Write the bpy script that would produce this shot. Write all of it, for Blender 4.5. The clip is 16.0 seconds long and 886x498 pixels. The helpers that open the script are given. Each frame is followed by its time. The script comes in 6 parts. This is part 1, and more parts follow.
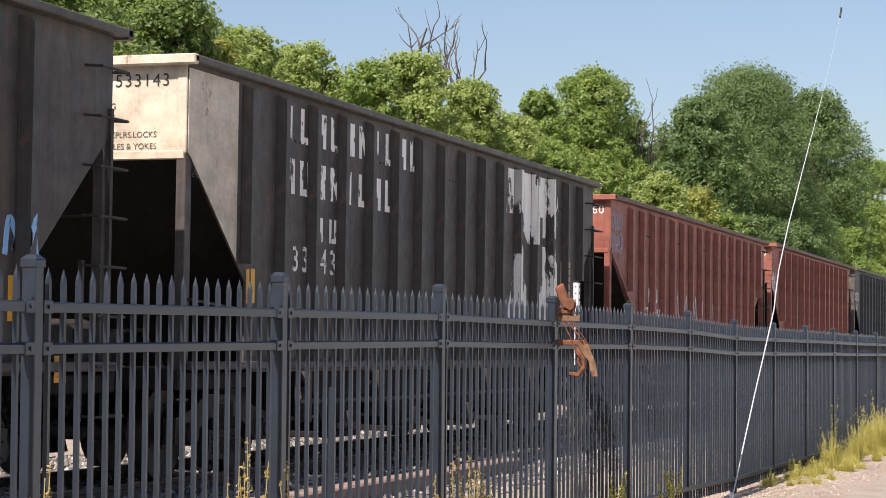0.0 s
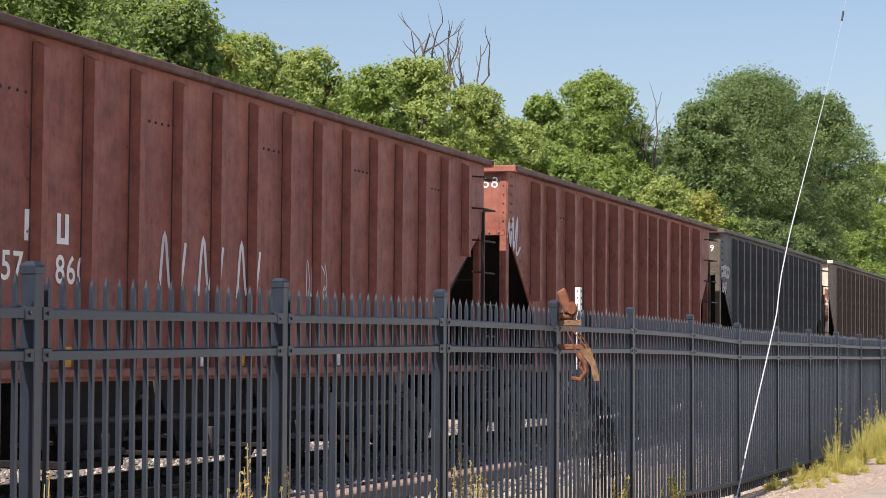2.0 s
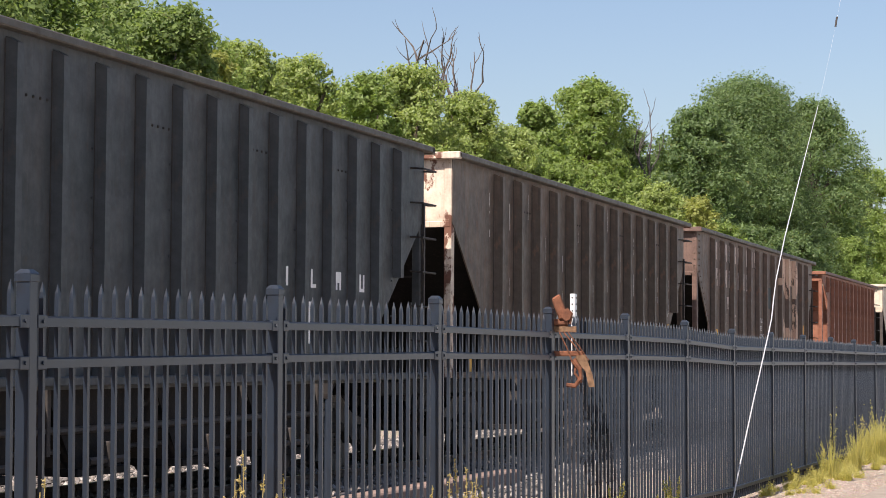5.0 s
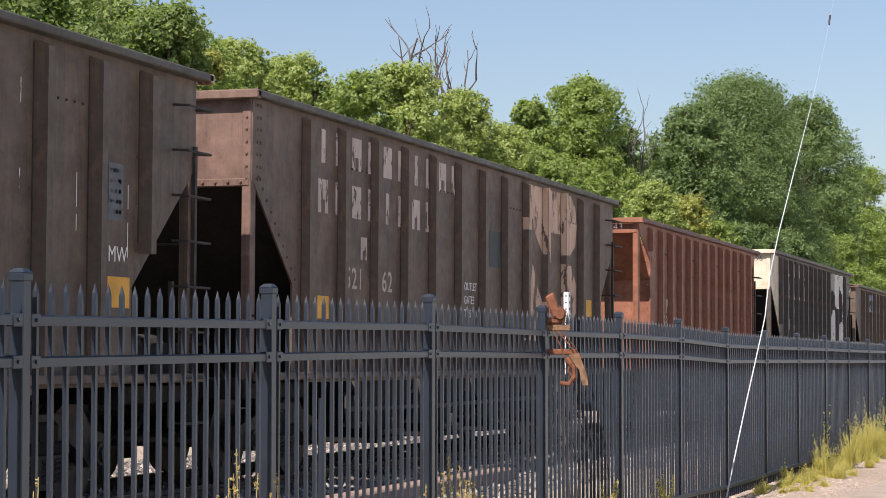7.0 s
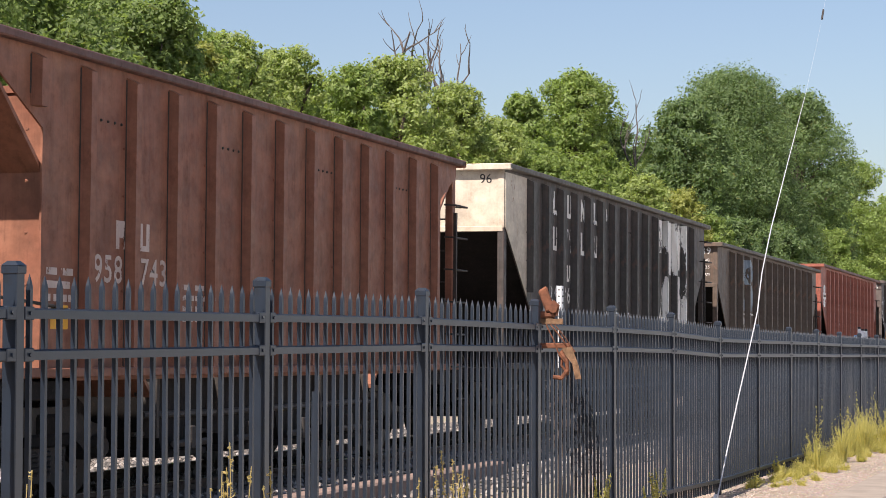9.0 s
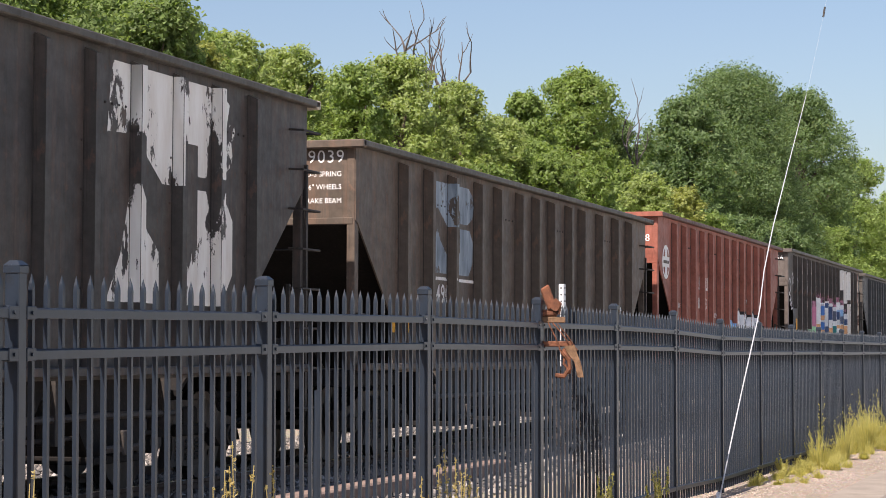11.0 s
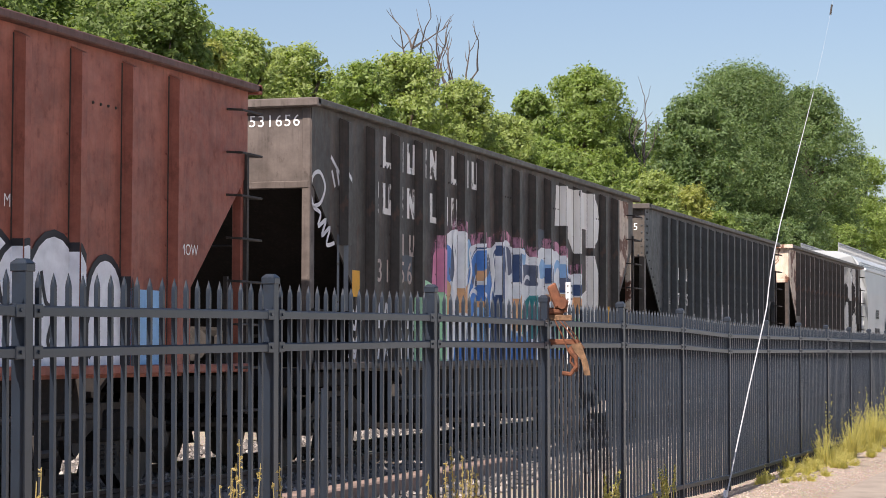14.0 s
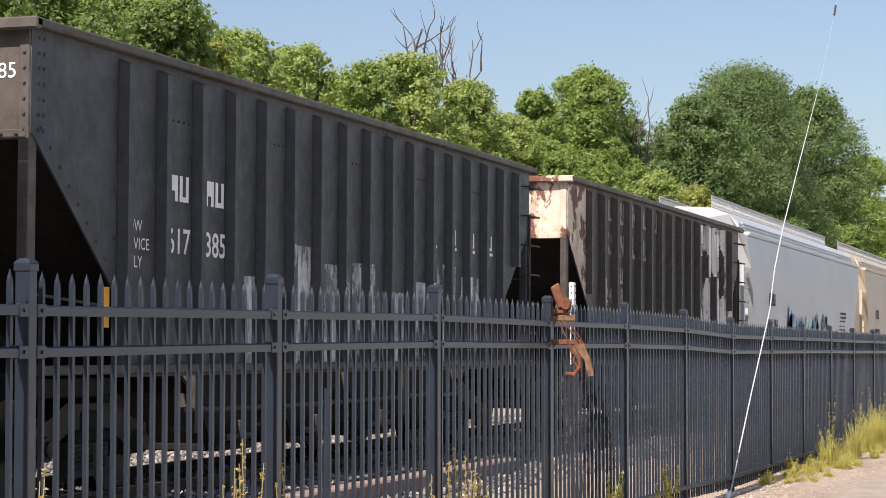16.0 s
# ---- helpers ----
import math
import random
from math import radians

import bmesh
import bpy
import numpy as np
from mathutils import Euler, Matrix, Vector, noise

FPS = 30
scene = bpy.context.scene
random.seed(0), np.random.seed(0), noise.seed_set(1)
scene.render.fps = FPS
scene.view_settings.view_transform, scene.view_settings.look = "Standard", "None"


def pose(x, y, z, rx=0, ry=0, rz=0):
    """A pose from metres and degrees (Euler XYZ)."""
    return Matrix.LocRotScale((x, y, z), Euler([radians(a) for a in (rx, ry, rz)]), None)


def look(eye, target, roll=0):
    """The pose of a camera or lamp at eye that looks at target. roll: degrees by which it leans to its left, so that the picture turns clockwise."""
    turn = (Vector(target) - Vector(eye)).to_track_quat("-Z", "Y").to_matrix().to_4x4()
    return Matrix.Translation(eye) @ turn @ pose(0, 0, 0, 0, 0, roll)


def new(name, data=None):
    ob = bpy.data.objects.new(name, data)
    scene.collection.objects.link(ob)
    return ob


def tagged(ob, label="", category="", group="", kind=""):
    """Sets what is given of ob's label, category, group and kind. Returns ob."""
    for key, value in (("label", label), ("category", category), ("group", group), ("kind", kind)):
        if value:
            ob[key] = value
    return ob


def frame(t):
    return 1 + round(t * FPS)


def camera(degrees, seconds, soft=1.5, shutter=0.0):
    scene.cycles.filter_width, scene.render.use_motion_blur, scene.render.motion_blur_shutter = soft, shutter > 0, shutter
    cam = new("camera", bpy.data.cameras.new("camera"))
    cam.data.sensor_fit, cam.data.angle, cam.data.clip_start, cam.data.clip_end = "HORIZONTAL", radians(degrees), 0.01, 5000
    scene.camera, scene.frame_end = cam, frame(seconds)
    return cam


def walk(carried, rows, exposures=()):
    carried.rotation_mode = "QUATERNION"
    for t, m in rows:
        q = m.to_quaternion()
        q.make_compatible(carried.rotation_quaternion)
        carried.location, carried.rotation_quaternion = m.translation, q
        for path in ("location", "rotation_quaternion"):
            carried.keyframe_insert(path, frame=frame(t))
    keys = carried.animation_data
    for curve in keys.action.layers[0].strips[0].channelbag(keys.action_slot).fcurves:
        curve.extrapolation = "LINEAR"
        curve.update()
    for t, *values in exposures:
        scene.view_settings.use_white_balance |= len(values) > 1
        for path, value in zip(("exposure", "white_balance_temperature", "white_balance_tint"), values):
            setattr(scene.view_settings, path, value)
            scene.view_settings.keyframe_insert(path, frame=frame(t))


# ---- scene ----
cam = camera(23.927, 16.0, soft=0.5)
EYE_HEIGHT = 1.45
GRADE = -0.0120   # line and ground fall gently ahead
# seconds, eye y, eye z, heading, tilt, lean
CAMERA_ROWS = [
    (0.0, 0.0206, 1.4512, 18.473, 2.064, 0.497),
    (0.5, -0.0048, 1.4489, 18.580, 2.092, 0.373),
    (1.0, -0.0044, 1.4497, 18.588, 2.134, 0.335),
    (1.5, -0.0084, 1.4457, 18.602, 2.184, 0.211),
    (2.0, -0.0060, 1.4489, 18.609, 2.210, 0.239),
    (2.5, -0.0027, 1.4472, 18.592, 2.260, 0.189),
    (3.0, -0.0033, 1.4498, 18.557, 2.304, 0.179),
    (3.5, -0.0039, 1.4499, 18.517, 2.361, 0.199),
    (4.0, -0.0050, 1.4489, 18.531, 2.375, 0.100),
    (6.5, 0.0010, 1.4504, 18.335, 2.383, 0.095),
    (7.0, -0.0021, 1.4519, 18.276, 2.341, 0.052),
    (7.5, -0.0016, 1.4488, 18.192, 2.321, 0.040),
    (8.0, 0.0001, 1.4521, 18.104, 2.256, 0.040),
    (8.5, -0.0031, 1.4551, 18.069, 2.198, 0.047),
    (9.0, 0.0047, 1.4527, 18.064, 2.163, 0.156),
    (11.5, 0.0037, 1.4509, 18.108, 2.126, -0.052),
    (12.0, 0.0030, 1.4512, 18.064, 2.125, -0.046),
    (12.5, 0.0022, 1.4495, 18.088, 2.112, -0.040),
    (13.0, 0.0013, 1.4494, 18.173, 2.112, -0.030),
    (13.5, 0.0025, 1.4511, 18.249, 2.082, 0.057),
    (14.0, 0.0008, 1.4490, 18.317, 2.084, -0.035),
    (14.5, -0.0004, 1.4476, 18.398, 2.068, -0.020),
    (15.0, 0.0012, 1.4512, 18.451, 2.035, 0.078),
    (15.5, 0.0027, 1.4482, 18.467, 2.068, -0.026),
    (16.0, 0.0020, 1.4509, 18.408, 2.082, 0.057)]


def aimed(y, z, heading, tilt, lean):
    h, p = radians(heading), radians(tilt)
    way = Vector((math.cos(h) * math.cos(p), math.sin(h) * math.cos(p), math.sin(p)))
    eye = Vector((0, y, z))
    return look(eye, eye + way * 10, lean)


walk(cam, [(t, aimed(*row)) for t, *row in CAMERA_ROWS], [(0.0, 1.32, 6720, 17), (16.0, 1.32, 6720, 17)])

# how far the train has come, in metres, second by second
TRAIN_ROWS = [(0.0, -0.15), (0.5, -5.63), (1.0, -11.22), (1.5, -16.78), (2.0, -22.36), (2.5, -27.90), (3.0, -33.40), (3.5, -38.97), (4.0, -44.55), (6.5, -72.01), (7.0, -77.57), (7.5, -83.16), (8.0, -88.85), (8.5, -94.46), (9.0, -100.03), (11.5, -128.25), (12.0, -133.83), (12.5, -139.40), (13.0, -145.09), (13.5, -150.78), (14.0, -156.50), (14.5, -162.09), (15.0, -167.73), (15.5, -173.29), (16.0, -178.78)]


# ---------- light ----------
SUN_WAY = Vector((-0.82, 0.20, 1.0)).normalized()      # towards the sun: high, behind the eye and a little beyond the train
world = bpy.data.worlds.new("sky")
scene.world = world
world.use_nodes = True
sky = world.node_tree.nodes.new("ShaderNodeTexSky")
sky.sky_type, sky.sun_disc = "NISHITA", False
sky.sun_elevation = math.asin(SUN_WAY.z)
sky.sun_rotation = math.atan2(SUN_WAY.x, SUN_WAY.y)
sky.air_density, sky.dust_density, sky.ozone_density = 1.0, 1.3, 2.6
world.node_tree.links.new(sky.outputs[0], world.node_tree.nodes["Background"].inputs[0])
world.node_tree.nodes["Background"].inputs[1].default_value = 0.054
sun = new("sun", bpy.data.lights.new("sun", "SUN"))
sun.data.energy, sun.data.angle, sun.data.color = 3.3, radians(0.5), (1.0, 0.93, 0.84)
sun.matrix_world = look(SUN_WAY * 50, (0, 0, 0))


# ---------- materials ----------
def shader(name):
    m = bpy.data.materials.new(name)
    m.use_nodes = True
    return m, m.node_tree.nodes, m.node_tree.links, m.node_tree.nodes["Principled BSDF"]


def noise_at(nodes, links, scale, stretch=(1, 1, 1), detail=4.0, rough=0.6, source=None, of=None):
    tc = nodes.new("ShaderNodeTexCoord")
    tc.object = of
    mp = nodes.new("ShaderNodeMapping")
    mp.inputs["Scale"].default_value = stretch
    links.new(tc.outputs["Object"] if source is None else tc.outputs[source], mp.inputs[0])
    n = nodes.new("ShaderNodeTexNoise")
    n.inputs["Scale"].default_value, n.inputs["Detail"].default_value, n.inputs["Roughness"].default_value = scale, detail, rough
    links.new(mp.outputs[0], n.inputs["Vector"])
    return n.outputs["Fac"]


def ramp(nodes, links, fac, stops):
    r = nodes.new("ShaderNodeValToRGB")
    while len(r.color_ramp.elements) < len(stops):
        r.color_ramp.elements.new(0.5)
    for e, (p, c) in zip(r.color_ramp.elements, stops):
        e.position, e.color = p, (*c, 1) if len(c) == 3 else c
    links.new(fac, r.inputs[0])
    return r.outputs[0]


def mix(nodes, links, fac, a, b, how="MIX"):
    x = nodes.new("ShaderNodeMix")
    x.data_type, x.blend_type = "RGBA", how
    for key, v in ((0, fac), (6, a), (7, b)):
        if isinstance(v, bpy.types.NodeSocket):
            links.new(v, x.inputs[key])
        else:
            x.inputs[key].default_value = v if key == 0 else (*v, 1)
    return x.outputs[2]


def bumped(nodes, links, p, height, strength, distance):
    b = nodes.new("ShaderNodeBump")
    b.inputs["Strength"].default_value, b.inputs["Distance"].default_value = strength, distance
    links.new(height, b.inputs["Height"])
    links.new(b.outputs[0], p.inputs["Normal"])


GREY1, GREY0 = (1, 1, 1), (0, 0, 0)


def car_paint(name, colour, rust=(0.12, 0.055, 0.03), wear=0.5, faded=None, rough=0.5, of=None, patch=None):
    """Weathered paint on steel: blotches, streaks that run down, rust spots and dust."""
    m, n, l, p = shader(name)
    faded = faded or tuple(min(1, c * 1.35 + 0.008) for c in colour)
    big = noise_at(n, l, 0.55, (1, 1, 1.6), 5, of=of)
    c = mix(n, l, ramp(n, l, big, [(0.32, GREY0), (0.7, GREY1)]), colour, faded)
    streak = noise_at(n, l, 2.2, (3.0, 3.0, 0.22), 6, 0.65, of=of)
    c = mix(n, l, ramp(n, l, streak, [(0.48, GREY0), (0.72, tuple([min(1, 0.75 * wear)] * 3))]), c, rust)
    pale = noise_at(n, l, 1.7, (5.0, 5.0, 0.15), 5, 0.6, of=of)
    c = mix(n, l, ramp(n, l, pale, [(0.55, GREY0), (0.85, (0.07, 0.07, 0.07))]), c, (0.33, 0.30, 0.26))
    spot = noise_at(n, l, 9, (1, 1, 0.6), 8, 0.7, of=of)
    c = mix(n, l, ramp(n, l, spot, [(0.57, GREY0), (0.66, tuple([0.8 * wear] * 3))]), c, rust)
    drip = noise_at(n, l, 5, (4, 4, 0.2), 9, 0.72, of=of)
    c = mix(n, l, ramp(n, l, drip, [(0.55, GREY0), (0.62, tuple([min(1, 0.55 * wear)] * 3))]), c, tuple(v * 0.45 for v in colour))
    if patch:
        flaked = noise_at(n, l, 1.9, (1, 1, 0.8), 8, 0.66, of=of)
        c = mix(n, l, ramp(n, l, flaked, [(patch[1], GREY0), (patch[1] + 0.03, GREY1)]), c, patch[0])
    blotch = noise_at(n, l, 3.1, (1, 1, 1.3), 7, 0.7, of=of)
    c = mix(n, l, 0.58, c, ramp(n, l, blotch, [(0.36, (0.30, 0.30, 0.30)), (0.66, (0.72, 0.72, 0.72))]), "OVERLAY")
    l.new(c, p.inputs["Base Color"])
    l.new(ramp(n, l, spot, [(0.3, (rough - 0.12,) * 3), (0.75, (rough + 0.25,) * 3)]), p.inputs["Roughness"])
    p.inputs["Specular IOR Level"].default_value = 0.28
    bumped(n, l, p, big, 0.2, 0.05)
    return m


def chipped(name, colour, cover=0.5, under=None, size=2.6, body=1.0, soft=0.01):
    """Old sign paint that has flaked off in places."""
    m, n, l, p = shader(name)
    tone = noise_at(n, l, 3, (2, 2, 0.5))
    l.new(mix(n, l, ramp(n, l, tone, [(0.35, GREY0), (0.7, GREY1)]), colour, under or tuple(c * 0.72 for c in colour)), p.inputs["Base Color"])
    p.inputs["Roughness"].default_value = 0.65
    flake = noise_at(n, l, size, (1.6, 1.6, 0.7), 9, 0.68)
    clear = n.new("ShaderNodeBsdfTransparent")
    out = n["Material Output"]
    x = n.new("ShaderNodeMixShader")
    l.new(ramp(n, l, flake, [(1.05 - cover - soft, (body,) * 3), (1.05 - cover + soft, GREY0)]), x.inputs[0])
    l.new(clear.outputs[0], x.inputs[1])
    l.new(p.outputs[0], x.inputs[2])
    l.new(x.outputs[0], out.inputs[0])
    return m


def plain(name, colour, rough=0.6, metal=0.0, vary=0.25, scale=6, bump=0.15, dist=0.01, grime=None):
    m, n, l, p = shader(name)
    a = noise_at(n, l, scale, detail=6)
    b = noise_at(n, l, scale * 9, detail=3)
    c = mix(n, l, ramp(n, l, a, [(0.3, GREY0), (0.72, GREY1)]), tuple(v * (1 - vary) for v in colour), tuple(min(1, v * (1 + vary)) for v in colour))
    if grime:
        c = mix(n, l, ramp(n, l, b, [(0.55, GREY0), (0.7, (0.6, 0.6, 0.6))]), c, grime)
    l.new(c, p.inputs["Base Color"])
    p.inputs["Roughness"].default_value, p.inputs["Metallic"].default_value = rough, metal
    bumped(n, l, p, b, bump, dist)
    return m


def foliage(name, dark, light, dry=(0.14, 0.13, 0.03)):
    m, n, l, p = shader(name)
    g = n.new("ShaderNodeNewGeometry")
    c = ramp(n, l, g.outputs["Random Per Island"], [(0.0, dark), (0.6, light), (0.93, tuple(v * 1.25 for v in light)), (1.0, dry)])
    patch = noise_at(n, l, 0.45, detail=3)
    c = mix(n, l, ramp(n, l, patch, [(0.35, GREY0), (0.7, (0.5, 0.5, 0.5))]), c, light)
    l.new(c, p.inputs["Base Color"])
    p.inputs["Roughness"].default_value = 0.55
    t = n.new("ShaderNodeBsdfTranslucent")
    l.new(mix(n, l, 1.0, c, (1.0, 1.0, 0.55), "MULTIPLY"), t.inputs[0])
    x = n.new("ShaderNodeMixShader")
    x.inputs[0].default_value = 0.6
    l.new(p.outputs[0], x.inputs[1])
    l.new(t.outputs[0], x.inputs[2])
    l.new(x.outputs[0], n["Material Output"].inputs[0])
    return m


# near-black: grime plus the deep underside shadow, both put into the colour
STEEL_DARK = plain("grimy_shaded_steel", (0.011, 0.0095, 0.009), 0.8, 0.0, 0.4, 3, 0.3, 0.01, (0.03, 0.022, 0.017))
STEEL_FRAME = plain("truck_steel", (0.046, 0.041, 0.038), 0.6, 0.0, 0.4, 4, 0.3, 0.01, (0.09, 0.07, 0.05))
for dull in (STEEL_DARK, STEEL_FRAME):
    dull.node_tree.nodes["Principled BSDF"].inputs["Specular IOR Level"].default_value = 0.22
WHEEL_STEEL = plain("wheel_steel", (0.05, 0.042, 0.038), 0.5, 0.3, 0.3, 5)
RAIL_RUST = plain("rusty_rail", (0.11, 0.07, 0.05), 0.75, 0.1, 0.3, 4)
RAIL_BRIGHT = plain("worn_rail_head", (0.42, 0.42, 0.42), 0.3, 0.9, 0.1, 4)
TIMBER = plain("creosoted_timber", (0.085, 0.065, 0.052), 0.85, 0, 0.4, 5, 0.4, 0.02)
FENCE_PAINT = plain("slate_blue_coated_steel", (0.0112, 0.0182, 0.0296), 0.40, 0.0, 0.25, 2.5, 0.06, 0.003, (0.011, 0.013, 0.016))
WHITE_PAINT = chipped("white_lettering", (0.80, 0.79, 0.77), 0.485, (0.70, 0.66, 0.62), 3.6)
WHITE_CLEAN = plain("white_stencil_paint", (0.82, 0.81, 0.79), 0.6, 0, 0.06)
WHITE_WORN = chipped("flaking_white_paint", (0.80, 0.79, 0.75), 0.50, (0.66, 0.62, 0.56), 1.8)
TAN_WORN = chipped("flaking_tan_paint", (0.60, 0.43, 0.32), 0.49, (0.42, 0.25, 0.17), 2.4)
FADED_LETTER = chipped("faded_pinkish_lettering", (0.55, 0.45, 0.40), 0.47, size=6)
DIM_LETTER = chipped("dim_grey_lettering", (0.36, 0.35, 0.34), 0.5, size=7)
FADED_STENCIL = chipped("faded_dark_stencil_paint", (0.10, 0.085, 0.07), 0.44, size=12)
BLACK_STENCIL = plain("black_stencil_paint", (0.02, 0.02, 0.02), 0.7)
YELLOW_TAG = plain("yellow_marker", (0.72, 0.36, 0.03), 0.55, 0, 0.15)
SPRAY_WHITE = chipped("white_spray_paint", (0.74, 0.74, 0.76), 0.33, size=9)
SPRAY_LILAC = chipped("lilac_spray_paint", (0.40, 0.42, 0.56), 0.36, size=9)
SPRAY_BLUE = plain("pale_blue_spray_paint", (0.24, 0.46, 0.72), 0.6, 0, 0.15)
SPRAY_BLACK = plain("black_spray_paint", (0.015, 0.015, 0.02), 0.6)
RUST = plain("orange_rusty_iron", (0.17, 0.065, 0.033), 0.85, 0.1, 0.5, 14, 0.5, 0.01, (0.13, 0.05, 0.025))
RUST_PALE = plain("ochre_bark_like_rust", (0.20, 0.115, 0.062), 0.85, 0, 0.5, 16, 0.6, 0.015, (0.16, 0.07, 0.03))
GALV = plain("galvanised_steel", (0.62, 0.63, 0.64), 0.45, 0.3, 0.12, 8)
HOLE_DARK = plain("punched_hole", (0.03, 0.03, 0.03), 0.9)
DEAD_VINE = plain("dried_vine_leaves", (0.055, 0.040, 0.032), 0.85, 0, 0.4, 12)
BARK = plain("bark", (0.11, 0.085, 0.065), 0.9, 0, 0.4, 8, 0.6, 0.03)
DEAD_WOOD = plain("weathered_dead_wood", (0.10, 0.085, 0.076), 0.9, 0, 0.4, 6, 0.5, 0.02)
CONCRETE = plain("concrete", (0.29, 0.245, 0.20), 0.85, 0, 0.22, 3, 0.3, 0.01, (0.3, 0.27, 0.23))
# kept this pale so that it reflects sunlight onto the shaded car sides
BOUNCE_PAVING = plain("pale_bounce_concrete", (0.56, 0.55, 0.53), 0.85, 0, 0.12, 1.5, 0.3, 0.01, (0.5, 0.49, 0.47))
LEAF_DARK = foliage("dark_leaves", (0.125, 0.18, 0.066), (0.24, 0.33, 0.115))
LEAF_OAK = foliage("oak_leaves", (0.080, 0.135, 0.062), (0.19, 0.28, 0.12))
LEAF_MID = foliage("mid_green_leaves", (0.15, 0.218, 0.068), (0.285, 0.385, 0.12))
LEAF_LIGHT = foliage("bright_leaves", (0.215, 0.28, 0.10), (0.375, 0.46, 0.17))
LEAF_YELLOW = foliage("yellowish_leaves", (0.235, 0.275, 0.08), (0.4, 0.43, 0.145))
WEED_LEAF = foliage("weed_leaves", (0.36, 0.35, 0.11), (0.62, 0.57, 0.22), (0.60, 0.48, 0.22))
DRY_STALK = foliage("dry_stalks", (0.38, 0.31, 0.14), (0.66, 0.55, 0.28), (0.6, 0.47, 0.24))


def ground_paint(name, a, b, c, scale=1.2, stones=38):
    m, n, l, p = shader(name)
    v = n.new("ShaderNodeTexVoronoi")
    tc = n.new("ShaderNodeTexCoord")
    l.new(tc.outputs["Object"], v.inputs["Vector"])
    v.inputs["Scale"].default_value = stones
    grain = mix(n, l, 0.6, v.outputs["Color"], (0.5, 0.5, 0.5))
    big = noise_at(n, l, scale, detail=6)
    base = mix(n, l, ramp(n, l, big, [(0.35, GREY0), (0.68, GREY1)]), a, b)
    fine = noise_at(n, l, 0.25, detail=4)
    base = mix(n, l, ramp(n, l, fine, [(0.5, GREY0), (0.75, (0.7, 0.7, 0.7))]), base, c)
    l.new(mix(n, l, 0.55, base, grain, "OVERLAY"), p.inputs["Base Color"])
    p.inputs["Roughness"].default_value = 0.9
    bumped(n, l, p, v.outputs["Distance"], 0.8, 0.03)
    return m


GROUND = ground_paint("dry_soil_and_grit", (0.33, 0.275, 0.22), (0.44, 0.38, 0.31), (0.24, 0.22, 0.14))
SAND = ground_paint("pinkish_sandy_gravel", (0.37, 0.29, 0.23), (0.48, 0.39, 0.32), (0.30, 0.25, 0.17), 5.0, 60)
BALLAST = ground_paint("ballast_bed", (0.09, 0.085, 0.082), (0.15, 0.14, 0.132), (0.17, 0.13, 0.105), 1.5, 22)


def stone_paint():
    m, n, l, p = shader("ballast_stones")
    g = n.new("ShaderNodeNewGeometry")
    l.new(ramp(n, l, g.outputs["Random Per Island"], [(0, (0.06, 0.056, 0.054)), (0.5, (0.145, 0.135, 0.128)), (0.8, (0.24, 0.205, 0.18)), (1, (0.38, 0.36, 0.34))]), p.inputs["Base Color"])
    p.inputs["Roughness"].default_value = 0.9
    return m


STONE = stone_paint()


# ---------- helpers ----------
def fall(x):
    return GRADE * x


def part(name, bm, material, parent=None, label="", m=None):
    """A bmesh as one mesh object, under a thing or a part."""
    me = bpy.data.meshes.new(name)
    bm.to_mesh(me)
    bm.free()
    me.materials.append(material)
    return share(name, me, parent, label, m)


def share(name, me, parent=None, label="", m=None):
    ob = new(name, me)
    ob.parent = parent
    if m is not None:
        ob.matrix_basis = m
    if label:
        tagged(ob, label)
    return ob


def box(bm, x0, x1, y0, y1, z0, z1, bevel=0.0):
    r = bmesh.ops.create_cube(bm, size=1)
    for v in r["verts"]:
        v.co = Vector(((x0 + x1) / 2 + v.co.x * (x1 - x0), (y0 + y1) / 2 + v.co.y * (y1 - y0), (z0 + z1) / 2 + v.co.z * (z1 - z0)))
    if bevel:
        es = {e for v in r["verts"] for e in v.link_edges}
        bmesh.ops.bevel(bm, geom=list(es), offset=bevel, segments=1, affect="EDGES")
    return bm


def tube(bm, points, radius, sides=6, taper=None):
    """A round bar along points; taper: end radius."""
    pts = [Vector(p) for p in points]
    rings = []
    for i, p in enumerate(pts):
        d = (pts[min(i + 1, len(pts) - 1)] - pts[max(i - 1, 0)]).normalized()
        u = d.orthogonal().normalized()
        if rings:
            u = (last - d * last.dot(d)).normalized()
        last = u
        w = d.cross(u)
        r = radius if taper is None else radius + (taper - radius) * i / (len(pts) - 1)
        rings.append([bm.verts.new(p + (u * math.cos(a) + w * math.sin(a)) * r) for a in [2 * math.pi * k / sides for k in range(sides)]])
    for a, b in zip(rings, rings[1:]):
        for k in range(sides):
            bm.faces.new((a[k], a[(k + 1) % sides], b[(k + 1) % sides], b[k]))
    bm.faces.new(rings[0][::-1])
    bm.faces.new(rings[-1])
    return bm


def prism(bm, outline, axis, a, b):
    """A flat outline of (u, v) pushed from a to b along x, y or z."""
    def at(u, v, w):
        return {"x": (w, u, v), "y": (u, w, v), "z": (u, v, w)}[axis]
    lo = [bm.verts.new(at(u, v, a)) for u, v in outline]
    hi = [bm.verts.new(at(u, v, b)) for u, v in outline]
    k = len(outline)
    bm.faces.new(lo)
    bm.faces.new(hi[::-1])
    for i in range(k):
        bm.faces.new((lo[i], hi[i], hi[(i + 1) % k], lo[(i + 1) % k]))
    bmesh.ops.recalc_face_normals(bm, faces=bm.faces)
    return bm


